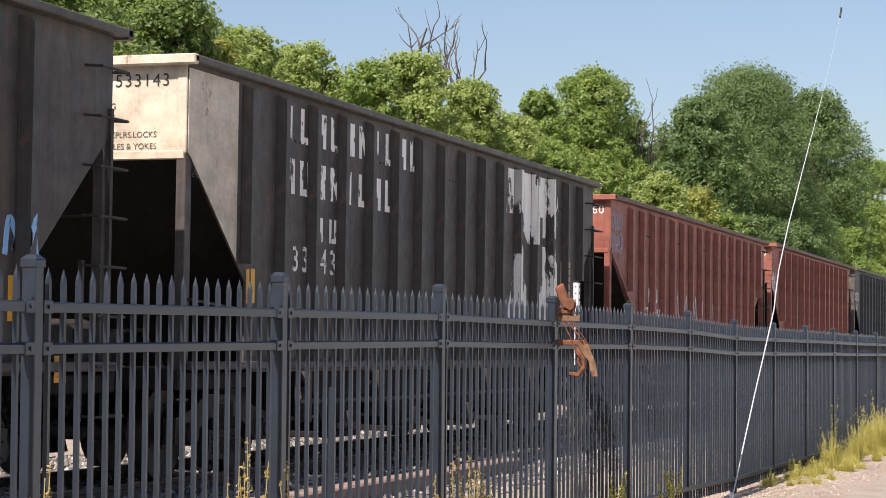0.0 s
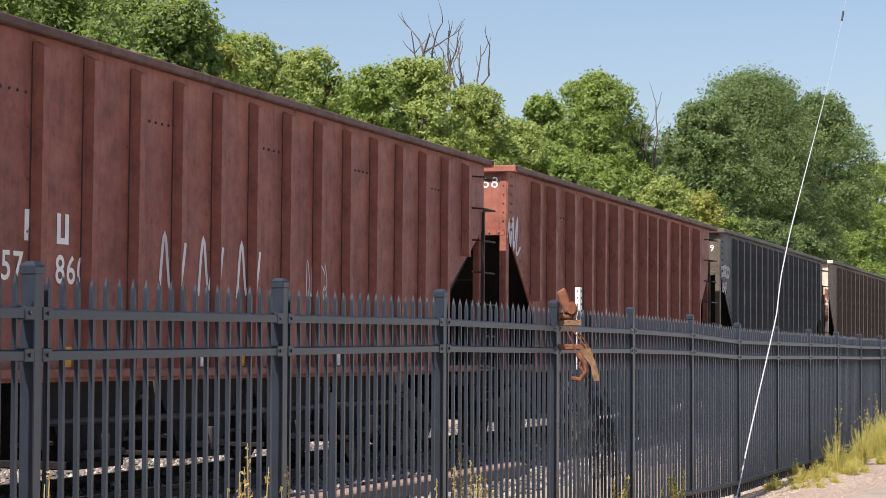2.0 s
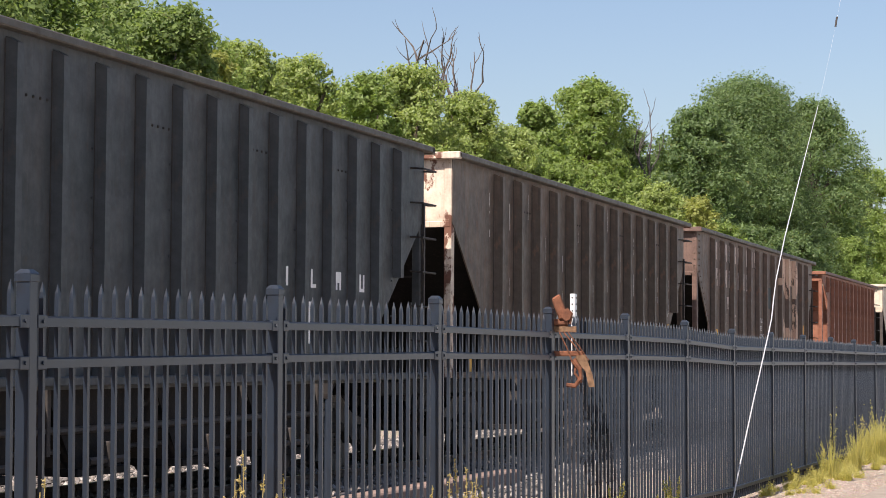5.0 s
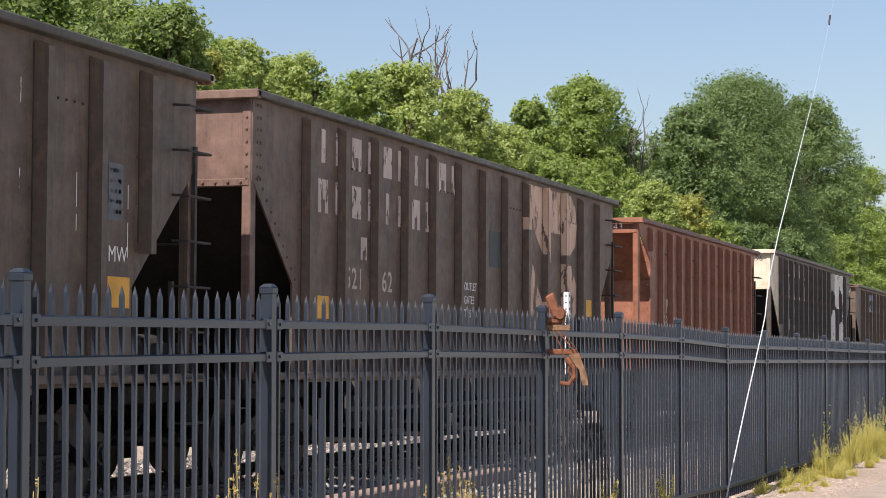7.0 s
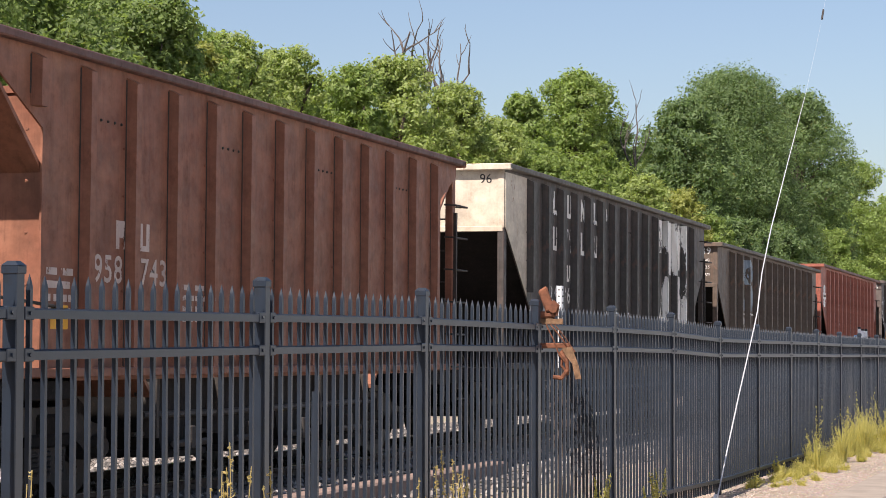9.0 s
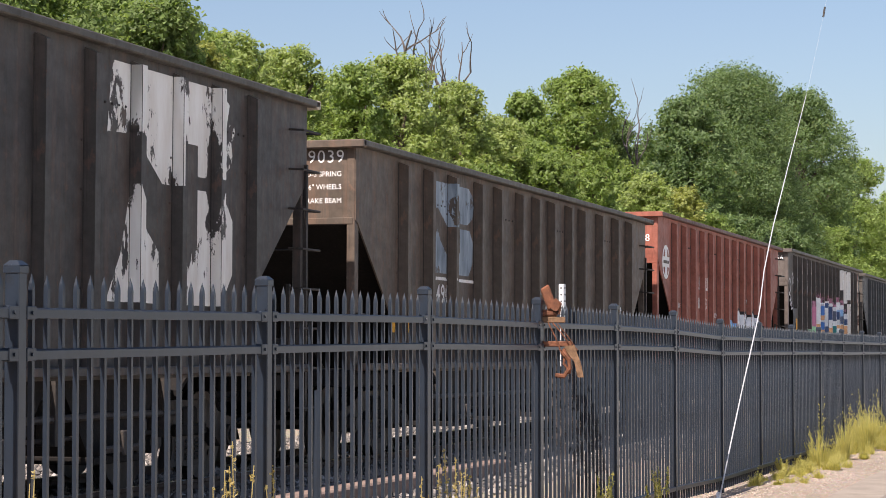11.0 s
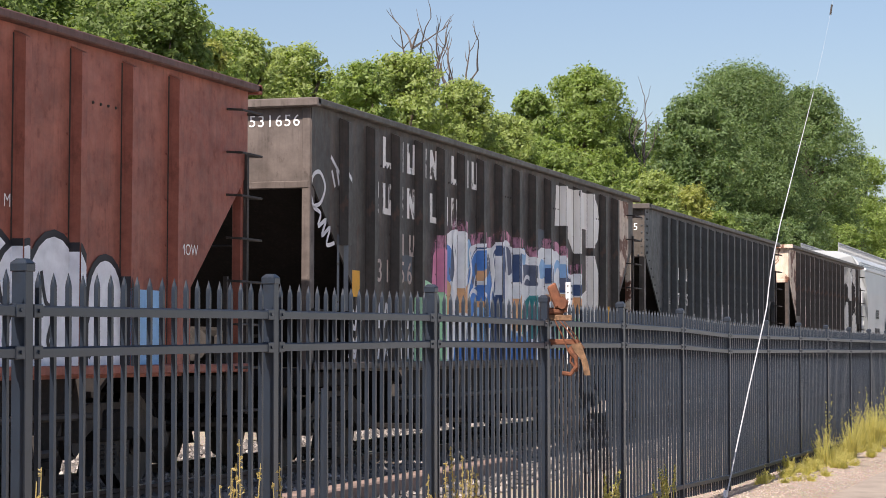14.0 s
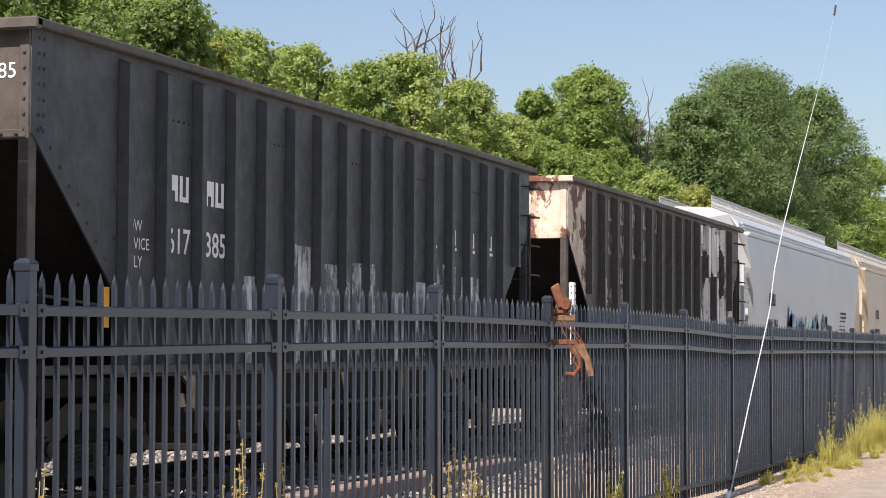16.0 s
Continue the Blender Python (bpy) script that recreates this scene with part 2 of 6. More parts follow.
def disc(bm, centre, axis, radius, depth, sides=20):
    r = bmesh.ops.create_cone(bm, cap_ends=True, segments=sides, radius1=radius, radius2=radius, depth=depth)
    turn = {"x": Euler((0, math.pi / 2, 0)), "y": Euler((math.pi / 2, 0, 0)), "z": Euler((0, 0, 0))}[axis].to_matrix().to_4x4()
    bmesh.ops.transform(bm, matrix=Matrix.Translation(centre) @ turn, verts=r["verts"])
    return bm


def thing(name, label, category, group="", m=None):
    ob = new(name)
    ob.empty_display_size = 0.2
    if m is not None:
        ob.matrix_basis = m
    return tagged(ob, label, category, group)


def lettering(text, size, apart=1.0):
    """The built-in font as a flat mesh, with its corner at the origin."""
    cu = bpy.data.curves.new("letters", "FONT")
    cu.body, cu.size, cu.offset = text, size, (0.004 if size > 0.25 else 0.0)
    cu.resolution_u, cu.space_character = 3, apart
    ob = bpy.data.objects.new("letters", cu)
    scene.collection.objects.link(ob)
    bpy.context.view_layer.update()
    me = bpy.data.meshes.new_from_object(ob.evaluated_get(bpy.context.evaluated_depsgraph_get()))
    bpy.data.objects.remove(ob)
    me.materials.clear()
    return me


# ---------- ground ----------
def sheet(name, rows, material, label, category):
    """A strip along the line: rows of (y, z) swept from x to x, following the fall."""
    (xa, xb, steps), section = rows
    bm = bmesh.new()
    cols = []
    for i in range(steps + 1):
        x = xa + (xb - xa) * i / steps
        cols.append([bm.verts.new((x, y, z + fall(x))) for y, z in section])
    for a, b in zip(cols, cols[1:]):
        for k in range(len(section) - 1):
            bm.faces.new((a[k], b[k], b[k + 1], a[k + 1]))
    return tagged(part(name, bm, material), label, category, "", "structure")


sheet("ground", ((-600, 1800, 24), ((-1500, -0.16), (3.0, -0.16), (4.6, -0.06), (6.4, -0.06), (14.5, -0.1), (16, 0.0), (22, 0.3), (1500, 0.5))), GROUND, "dry trackside soil with grit and sparse grass", "ground")
TRACK_Y, RAIL_Z = 9.97, 0.12
sheet("ballast", ((-60, 420, 60), ((6.6, -0.056), (7.9, -0.02), (8.3, 0.0), (11.7, 0.0), (12.0, -0.01), (13.0, -0.11))), BALLAST, "grey crushed stone ballast under the track", "ballast")
sheet("verge", ((5, 60, 40), ((2.87, 0.0), (3.1, 0.05), (3.4, 0.06), (3.75, 0.04), (4.1, -0.03), (4.5, -0.05))), SAND, "pinkish sandy gravel verge along the fence", "verge")
bm = bmesh.new()
prism(bm, [(2.30, -0.3), (2.89, -0.3), (2.89, 0.0), (2.85, 0.02), (2.34, 0.02), (2.30, -0.02)], "x", -20, 120)
for v in bm.verts:
    v.co.z += fall(v.co.x)
tagged(part("kerb", bm, CONCRETE), "pale worn concrete kerb along the verge", "kerb", "", "structure")
# added ground out of view, a reflector for the near side of the train
sheet("pavement", ((-60, 200, 20), ((-60, -0.12), (2.31, -0.12))), BOUNCE_PAVING, "unseen pale concrete ground added to bounce light onto the train", "pavement")
sheet("embankment", ((-60, 420, 30), ((14, -0.08), (16.5, 0.5), (19, 1.6), (24, 2.0), (60, 2.2))), GROUND, "low earth bank beneath the trees", "bank")


# ---------- track ----------
def rail_mesh(xa, xb, y, head):
    bm = bmesh.new()
    sec = [(-0.036, RAIL_Z - 0.004), (0.036, RAIL_Z - 0.004), (0.036, RAIL_Z - 0.04), (0.010, RAIL_Z - 0.05), (0.010, RAIL_Z - 0.13), (0.07, RAIL_Z - 0.15), (0.07, RAIL_Z - 0.165), (-0.07, RAIL_Z - 0.165), (-0.07, RAIL_Z - 0.15), (-0.010, RAIL_Z - 0.13), (-0.010, RAIL_Z - 0.05), (-0.036, RAIL_Z - 0.04)]
    if head:
        sec = [(-0.032, RAIL_Z - 0.003), (0.032, RAIL_Z - 0.003), (0.030, RAIL_Z), (-0.030, RAIL_Z)]
    prism(bm, [(y + u, v) for u, v in sec], "x", xa, xb)
    for v in bm.verts:
        v.co.z += fall(v.co.x)
    return bm


for y in (TRACK_Y - 0.7525, TRACK_Y + 0.7525):
    r = thing("rail", "rusty steel rail with a worn bright head", "rail", "rails of the track")
    part("rail_web", rail_mesh(-60, 400, y, False), RAIL_RUST, r)
    part("rail_head", rail_mesh(-60, 400, y, True), RAIL_BRIGHT, r, "bright worn running surface")
bm = bmesh.new()
box(bm, -0.115, 0.115, -1.3, 1.3, -0.14, 0.0, 0.012)
tie_mesh = bpy.data.meshes.new("sleeper")
bm.to_mesh(tie_mesh), bm.free(), tie_mesh.materials.append(TIMBER)
for i in range(110):
    x = 6 + i * 0.53
    tagged(share("sleeper", tie_mesh, None, "", pose(x, TRACK_Y + random.uniform(-0.05, 0.05), 0.012 + fall(x), 0, 0.69, random.uniform(-1.5, 1.5))), "dark creosoted timber sleeper in the ballast", "sleeper", "sleepers of the track")


def stones(name, count, xs, ys, zf, size, label, material=STONE):
    """Loose crushed stones, each a small uneven lump."""
    rng = np.random.RandomState(5)
    base = np.array([(1, 0, 0), (-1, 0, 0), (0, 1, 0), (0, -1, 0), (0, 0, 1), (0, 0, -1)], float)
    tris = np.array([(0, 2, 4), (2, 1, 4), (1, 3, 4), (3, 0, 4), (2, 0, 5), (1, 2, 5), (3, 1, 5), (0, 3, 5)])
    x = xs[0] + (xs[1] - xs[0]) * rng.rand(count) ** 1.3
    y = rng.uniform(*ys, count)
    s = rng.uniform(0.6, 1.3, count) * size
    ang = rng.rand(count) * 6.28
    pts = base[None] * (s[:, None, None] * rng.uniform(0.55, 1.25, (count, 6, 3)))
    c, si = np.cos(ang)[:, None], np.sin(ang)[:, None]
    px, py = pts[..., 0] * c - pts[..., 1] * si, pts[..., 0] * si + pts[..., 1] * c
    out = np.stack([px + x[:, None], py + y[:, None], pts[..., 2] * 0.8 + (zf(y) + GRADE * x + s * 0.3)[:, None]], -1).reshape(-1, 3)
    faces = (tris[None] + 6 * np.arange(count)[:, None, None]).reshape(-1, 3)
    me = bpy.data.meshes.new(name)
    me.from_pydata(out.tolist(), [], faces.tolist())
    me.materials.append(material)
    return tagged(new(name, me), label, "ballast", "", "stuff")


def bed(y):
    return np.interp(y, [6.6, 7.9, 8.3, 11.7, 12.1, 13.8], [-0.056, -0.02, 0.0, 0.0, -0.01, -0.09])


stones("ballast_stones", 26000, (8, 60), (6.3, 13.9), bed, 0.042, "loose grey crushed stones of the ballast bed")
def verge_top(y):
    return np.interp(y, [2.87, 3.1, 3.4, 3.75, 4.1, 4.5], [0, 0.05, 0.06, 0.04, -0.03, -0.05])


stones("verge_gravel", 2400, (19, 38), (2.92, 4.2), verge_top, 0.012, "pale pinkish loose gravel on the verge", plain("pale_pinkish_gravel", (0.46, 0.38, 0.32), 0.9, 0, 0.35, 14))
bm = bmesh.new()
box(bm, 13, 24.5, 7.15, 7.42, -0.1, 0.13, 0.02)
for v in bm.verts:
    v.co.z += fall(v.co.x)
tagged(part("timber_beam", bm, plain("weathered_pinkish_timber", (0.24, 0.17, 0.14), 0.85, 0, 0.35, 4, 0.4, 0.02)), "weathered pinkish timber beam lying by the ballast", "beam")


# ---------- fence ----------
POST_X = [4.63, 7.09, 9.51, 11.98, 14.53, 16.88, 19.26, 21.63, 24.04, 26.47, 28.95, 31.37, 33.83, 36.27, 38.71, 41.15]
POST_TOP = [1.79, 1.79, 1.815, 1.839, 1.838, 1.845, 1.835, 1.795, 1.795, 1.797, 1.798, 1.792, 1.794, 1.794, 1.794, 1.794]
FENCE_Y = 4.043
RAILS = ((-0.20, 0.041), (-0.36, 0.041), (-1.66, 0.041))


def fence_post():
    bm = bmesh.new()
    box(bm, -0.031, 0.031, -0.031, 0.031, -2.0, -0.04, 0.004)
    me = bpy.data.meshes.new("post")
    bm.to_mesh(me), bm.free(), me.materials.append(FENCE_PAINT)
    bm = bmesh.new()
    r = bmesh.ops.create_cone(bm, cap_ends=True, segments=4, radius1=0.051, radius2=0.025, depth=0.018)
    bmesh.ops.rotate(bm, verts=bm.verts, cent=(0, 0, 0), matrix=Matrix.Rotation(math.pi / 4, 3, "Z"))
    bmesh.ops.translate(bm, verts=bm.verts, vec=(0, 0, -0.009))
    box(bm, -0.036, 0.036, -0.036, 0.036, -0.050, -0.018, 0.003)
    cap = bpy.data.meshes.new("cap")
    bm.to_mesh(cap), bm.free(), cap.materials.append(FENCE_PAINT)
    return me, cap


def picket_mesh():
    """A square tube with a pressed spear point; its top is at the origin."""
    bm = bmesh.new()
    w = 0.0095
    bm.faces.ensure_lookup_table()
    foot = [bm.verts.new(p) for p in ((-w, -w, -1.73), (w, -w, -1.73), (w, w, -1.73), (-w, w, -1.73))]
    tip = bm.verts.new((0, 0, 0))
    ring = [bm.verts.new(p) for p in ((-w * 0.9, -w * 0.8, -0.040), (w * 0.9, -w * 0.8, -0.040), (w * 0.9, w * 0.8, -0.040), (-w * 0.9, w * 0.8, -0.040))]
    low = [bm.verts.new(p) for p in ((-w, -w, -0.056), (w, -w, -0.056), (w, w, -0.056), (-w, w, -0.056))]
    for i in range(4):
        j = (i + 1) % 4
        bm.faces.new((ring[i], ring[j], tip))
        bm.faces.new((low[i], low[j], ring[j], ring[i]))
        bm.faces.new((foot[i], foot[j], low[j], low[i]))
    me = bpy.data.meshes.new("picket")
    bm.to_mesh(me), bm.free(), me.materials.append(FENCE_PAINT)
    return me


post_mesh, cap_mesh = fence_post()
picket = picket_mesh()
fence = thing("fence", "slate-blue steel picket fence with spear points and square posts", "fence")
for x, top in zip(POST_X, POST_TOP):
    p = share("post", post_mesh, fence, "", pose(x, FENCE_Y, top + fall(x)))
    share("cap", cap_mesh, p)
for (xa, ta), (xb, tb) in zip(zip(POST_X, POST_TOP), zip(POST_X[1:], POST_TOP[1:])):
    za, zb = ta + fall(xa), tb + fall(xb)
    at = pose(xa, FENCE_Y, za)
    span, drop = xb - xa, zb - za
    for dz, h in RAILS:
        bm = bmesh.new()
        a, b = 0.033, span - 0.033
        ys = (-0.030, 0.016)
        vs = []
        for x in (a, b):
            z = dz + drop * x / span
            vs.append([bm.verts.new((x, y, z + q)) for y, q in ((ys[0], -h / 2), (ys[1], -h / 2), (ys[1], h / 2 - 0.006), (-0.022, h / 2), (ys[0], h / 2 - 0.007))])
        for k in range(5):
            bm.faces.new((vs[0][k], vs[0][(k + 1) % 5], vs[1][(k + 1) % 5], vs[1][k]))
        bm.faces.new(vs[0][::-1]), bm.faces.new(vs[1])
        bmesh.ops.recalc_face_normals(bm, faces=bm.faces)
        rail = part("rail", bm, FENCE_PAINT, fence, "", at)
        if dz > -1:
            for x in (0.068, span - 0.068):
                bm = bmesh.new()
                box(bm, x - 0.036, x + 0.036, -0.034, 0.020, dz + drop * x / span - 0.026, dz + drop * x / span + 0.026, 0.003)
                disc(bm, (x, -0.036, dz + drop * x / span), "y", 0.008, 0.01, 8)
                part("bracket", bm, FENCE_PAINT, rail)
    for k in range(19):
        x = span * (k + 1) / 20
        lean = random.uniform(-0.25, 0.25)
        share("picket", picket, fence, "", at @ pose(x, 0.0, -0.045 + drop * x / span + random.uniform(-0.004, 0.004), 0, lean, random.uniform(-4, 4)))


# ---------- freight cars ----------
# a car's own space: x back from its front corner, y across (camera side is negative), z up from the rail head
HALF, SILL = 1.54, 1.13
RIB_HALF = 0.050
SET_BACK = 0.36   # painted marks are reckoned from this far before the front corner


def rib_mesh(top, material, deep, low=SILL + 0.02):
    bm = bmesh.new()
    prism(bm, [(-0.066, 0), (-RIB_HALF, -deep), (RIB_HALF, -deep), (0.066, 0)], "z", low, top - 0.12)
    for v in bm.verts:
        if v.co.z > top - 0.2 and v.co.y < -0.01:
            v.co.z -= 0.05
    me = bpy.data.meshes.new("rib")
    bm.to_mesh(me), bm.free(), me.materials.append(material)
    return me


def seam_mesh(top, low=SILL + 0.06):
    """A thin dark raised strip along the foot of a side post."""
    bm = bmesh.new()
    prism(bm, [(-0.082, 0.001), (-0.080, -0.007), (-0.070, -0.007), (-0.068, 0.001)], "z", low, top - 0.14)
    me = bpy.data.meshes.new("post_seam")
    bm.to_mesh(me), bm.free(), me.materials.append(STEEL_FRAME)
    return me


def rivet_row(bm, points, axis, r=0.022):
    for p in points:
        b = bmesh.ops.create_cone(bm, cap_ends=True, segments=6, radius1=r, radius2=r * 0.5, depth=0.02)
        turn = {"y": Euler((math.pi / 2, 0, 0)), "x": Euler((0, -math.pi / 2, 0))}[axis].to_matrix().to_4x4()
        bmesh.ops.transform(bm, matrix=Matrix.Translation(p) @ turn, verts=b["verts"])
    return bm


def grab(bm, x0, x1, y, z, out=0.09, r=0.011):
    """A bent bar handhold along x on the side."""
    tube(bm, [(x0, y, z), (x0, y - out, z - 0.01), (x1, y - out, z - 0.01), (x1, y, z)], r, 6)


bm = bmesh.new()
grab(bm, -0.48, 0.01, 0, 0, 0.16, 0.013)
RUNG = bpy.data.meshes.new("rung")
bm.to_mesh(RUNG), bm.free(), RUNG.materials.append(STEEL_FRAME)


def wheel_mesh():
    bm = bmesh.new()
    for s in (-1, 1):
        y = s * 0.7525
        disc(bm, (0, y, 0), "y", 0.457, 0.12, 28)
        disc(bm, (0, y - s * 0.075, 0), "y", 0.485, 0.03, 28)
        disc(bm, (0, y + s * 0.07, 0), "y", 0.15, 0.06, 12)
        for k in range(6):
            a = k * math.pi / 3
            box(bm, 0.27 * math.cos(a) - 0.03, 0.27 * math.cos(a) + 0.03, y + s * 0.06 - 0.012, y + s * 0.06 + 0.012, 0.27 * math.sin(a) - 0.03, 0.27 * math.sin(a) + 0.03)
    disc(bm, (0, 0, 0), "y", 0.085, 1.9, 10)
    me = bpy.data.meshes.new("wheelset")
    bm.to_mesh(me), bm.free(), me.materials.append(WHEEL_STEEL)
    return me


def side_frame_mesh():
    bm = bmesh.new()
    prism(bm, [(-1.12, 0.36), (-1.12, 0.62), (-0.75, 0.70), (-0.45, 0.83), (0.45, 0.83), (0.75, 0.70), (1.12, 0.62), (1.12, 0.36), (0.80, 0.34), (0.62, 0.48), (0.36, 0.60), (0.34, 0.34), (0.42, 0.18), (-0.42, 0.18), (-0.34, 0.34), (-0.36, 0.60), (-0.62, 0.48), (-0.80, 0.34)], "y", -0.07, 0.07)
    for x in (-0.89, 0.89):
        disc(bm, (x, -0.10, 0.457), "y", 0.11, 0.10, 12)
        disc(bm, (x, -0.16, 0.457), "y", 0.075, 0.04, 10)
    me = bpy.data.meshes.new("side_frame")
    bm.to_mesh(me), bm.free(), me.materials.append(STEEL_FRAME)
    return me


def spring_mesh():
    """One coil spring of a truck."""
    bm = bmesh.new()
    tube(bm, [(0.075 * math.cos(k * 0.7854), 0.075 * math.sin(k * 0.7854), 0.225 + 0.0055 * k) for k in range(45)], 0.018, 5)
    me = bpy.data.meshes.new("spring")
    bm.to_mesh(me), bm.free(), me.materials.append(STEEL_FRAME)
    return me


def spring_seat_mesh():
    bm = bmesh.new()
    box(bm, -0.36, 0.36, -0.12, 0.12, 0.48, 0.60, 0.02)
    me = bpy.data.meshes.new("spring_seat")
    bm.to_mesh(me), bm.free(), me.materials.append(STEEL_DARK)
    return me


WHEELSET, SIDE_FRAME, SPRING, SPRING_SEAT = wheel_mesh(), side_frame_mesh(), spring_mesh(), spring_seat_mesh()
bm = bmesh.new()
box(bm, -0.2, 0.2, -1.1, 1.1, 0.5, 0.78, 0.04)
BOLSTER = bpy.data.meshes.new("bolster")
bm.to_mesh(BOLSTER), bm.free(), BOLSTER.materials.append(STEEL_DARK)
WHEELSETS = []


def truck(car, x):
    bm = bmesh.new()
    disc(bm, (0, 0, 0.83), "z", 0.3, 0.12, 14)
    t = part("truck", bm, STEEL_DARK, car, "grimy cast steel two-axle truck", pose(x, 0, 0))
    share("bolster", BOLSTER, t)
    for s in (-1, 1):
        share("side_frame", SIDE_FRAME, t, "", pose(0, s * 1.0, 0, 0, 0, 0 if s < 0 else 180))
        share("spring_seat", SPRING_SEAT, t, "", pose(0, s * 1.0, 0))
        for dx in (-0.22, 0.0, 0.22):
            share("spring", SPRING, t, "", pose(dx, s * 1.02, 0))
    for dx in (-0.89, 0.89):
        w = share("wheelset", WHEELSET, t, "", pose(dx, 0, 0.457))
        WHEELSETS.append((w, dx))


def coupler(car, x, way):
    bm = bmesh.new()
    box(bm, min(x - way * 0.7, x + way * 0.25), max(x - way * 0.7, x + way * 0.25), -0.10, 0.10, 0.78, 0.98, 0.02)
    box(bm, min(x + way * 0.25, x + way * 0.57), max(x + way * 0.25, x + way * 0.57), -0.16, 0.14, 0.74, 1.02, 0.05)
    part("coupler", bm, STEEL_DARK, car, "rusty knuckle coupler")
    bm = bmesh.new()
    tube(bm, [(x - way * 0.1, -0.45, 0.85), (x + way * 0.15, -0.42, 0.62), (x + way * 0.45, -0.25, 0.50), (x + way * 0.6, -0.1, 0.56)], 0.025, 6)
    part("air_hose", bm, STEEL_DARK, car)


def hopper(x0, x1, top, pitch, paint, label, end_paint=None, end_reach=0.0, trail_paint=None, end_depth=0.92, cut=(1.30, 1.15), riveted=False, recess=0.0, platform=0.0, deep=0.125, chord=None, posts=None):
    """An open-top hopper car with slanted ends, side posts, trucks and hopper bays."""
    L = x1 - x0
    end_paint = end_paint or paint
    car = thing("hopper_car", label, "hopper car", "cars of the train", pose(x0, TRACK_Y, RAIL_Z))
    end_z = top - end_depth
    for s in (-1, 1):
        bm = bmesh.new()
        y0, y1 = (-HALF, -HALF + 0.02) if s < 0 else (HALF - 0.02, HALF)
        ring = [(0.0, top - 0.05), (0.0, end_z), (0.06, end_z - 0.03), (cut[0], end_z - cut[1]), (cut[0], SILL), (L - cut[0], SILL), (L - cut[0], end_z - cut[1]), (L - 0.06, end_z - 0.03), (L, end_z), (L, top - 0.05)]
        prism(bm, ring, "y", y0, y1)
        part("side_sheet", bm, paint, car)
    # top chord
    bm = bmesh.new()
    for s in (-1, 1):
        y = s * HALF
        box(bm, -0.10, L + 0.10, min(y, y + s * (deep + 0.012)), max(y, y + s * (deep + 0.012)), top - 0.075, top, 0.012)
        box(bm, -0.10, L + 0.10, min(y, y - s * 0.04), max(y, y - s * 0.04), top - 0.05, top - 0.004)
    part("top_chord", bm, chord or CHORD_DARK, car)
    for x in (-0.12, L + 0.02):
        bm = bmesh.new()
        box(bm, x, x + 0.10, -HALF - deep - 0.012, HALF + deep + 0.012, top - 0.092, top + 0.003, 0.012)
        part("end_chord", bm, end_paint, car)
    # bottom side sill
    bm = bmesh.new()
    for s in (-1, 1):
        y = s * HALF
        box(bm, 0.05, L - 0.05, min(y, y + s * (deep + 0.01)), max(y, y + s * (deep + 0.01)), SILL - 0.03, SILL + 0.05, 0.01)
        box(bm, 0.05, L - 0.05, min(y, y - s * 0.03), max(y, y - s * 0.03), SILL - 0.06, SILL - 0.03)
    part("side_sill", bm, paint, car)
    # ends: upright sheet, slope sheet, corner posts, end sill
    for end, base, d in ((0, 0.0, 1), (1, L, -1)):
        mat = end_paint if end == 0 else (trail_paint or paint)
        bm = bmesh.new()
        xa, xb = base + d * recess, base + d * (recess + 0.02)
        box(bm, min(xa, xb), max(xa, xb), -HALF + 0.02, HALF - 0.02, end_z, top - 0.06)
        box(bm, min(base - d * 0.02, base + d * 0.05), max(base - d * 0.02, base + d * 0.05), -HALF + 0.03, HALF - 0.03, end_z - 0.05, end_z + 0.03, 0.008)
        part("end_sheet", bm, mat, car, "cream painted end sheet" if end == 0 and end_paint is not paint else "")
        bm = bmesh.new()
        pts = [(base + d * (recess + 0.02), end_z + 0.02), (base + d * 3.1, 0.95), (base + d * 3.1, 0.90), (base + d * (recess + 0.02), end_z - 0.03)]
        prism(bm, pts, "y", -HALF + 0.03, HALF - 0.03)
        # the dark sheet carries the shade inside the end opening in its colour
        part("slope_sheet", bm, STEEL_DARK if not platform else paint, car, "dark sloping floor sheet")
        for s in (-1, 1):
            bm = bmesh.new()
            y = s * (HALF - 0.01)
            box(bm, min(base - d * 0.012, base + d * 0.12), max(base - d * 0.012, base + d * 0.12), min(y, y - s * 0.10), max(y, y - s * 0.10), SILL - 0.05, (end_z if end_reach and end == 0 else top - 0.06), 0.008)
            part("corner_post", bm, mat if end_reach == 0 else paint, car)
            if end_reach and end == 0:
                bm = bmesh.new()
                box(bm, -0.012, 0.12, min(y, y - s * 0.10), max(y, y - s * 0.10), end_z + 0.002, top - 0.06, 0.008)
                part("corner_cap", bm, mat, car, "painted upper part of the corner post")
        if platform:
            bm = bmesh.new()
            xw = base + d * 1.0
            box(bm, min(xw, xw + d * 0.02), max(xw, xw + d * 0.02), -HALF + 0.03, HALF - 0.03, SILL, end_z - 0.15)
            box(bm, min(xw - d * 0.02, xw + d * 0.04), max(xw - d * 0.02, xw + d * 0.04), -HALF + 0.03, HALF - 0.03, end_z - 0.2, end_z - 0.14)
            part("bulkhead", bm, paint, car, "flat steel bulkhead of the end platform")
        bm = bmesh.new()
        box(bm, min(base - d * 0.15, base + d * 1.5), max(base - d * 0.15, base + d * 1.5), -HALF, HALF, SILL - 0.22, SILL - 0.02, 0.015)
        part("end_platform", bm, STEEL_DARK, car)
        coupler(car, base - d * 0.12, -d)
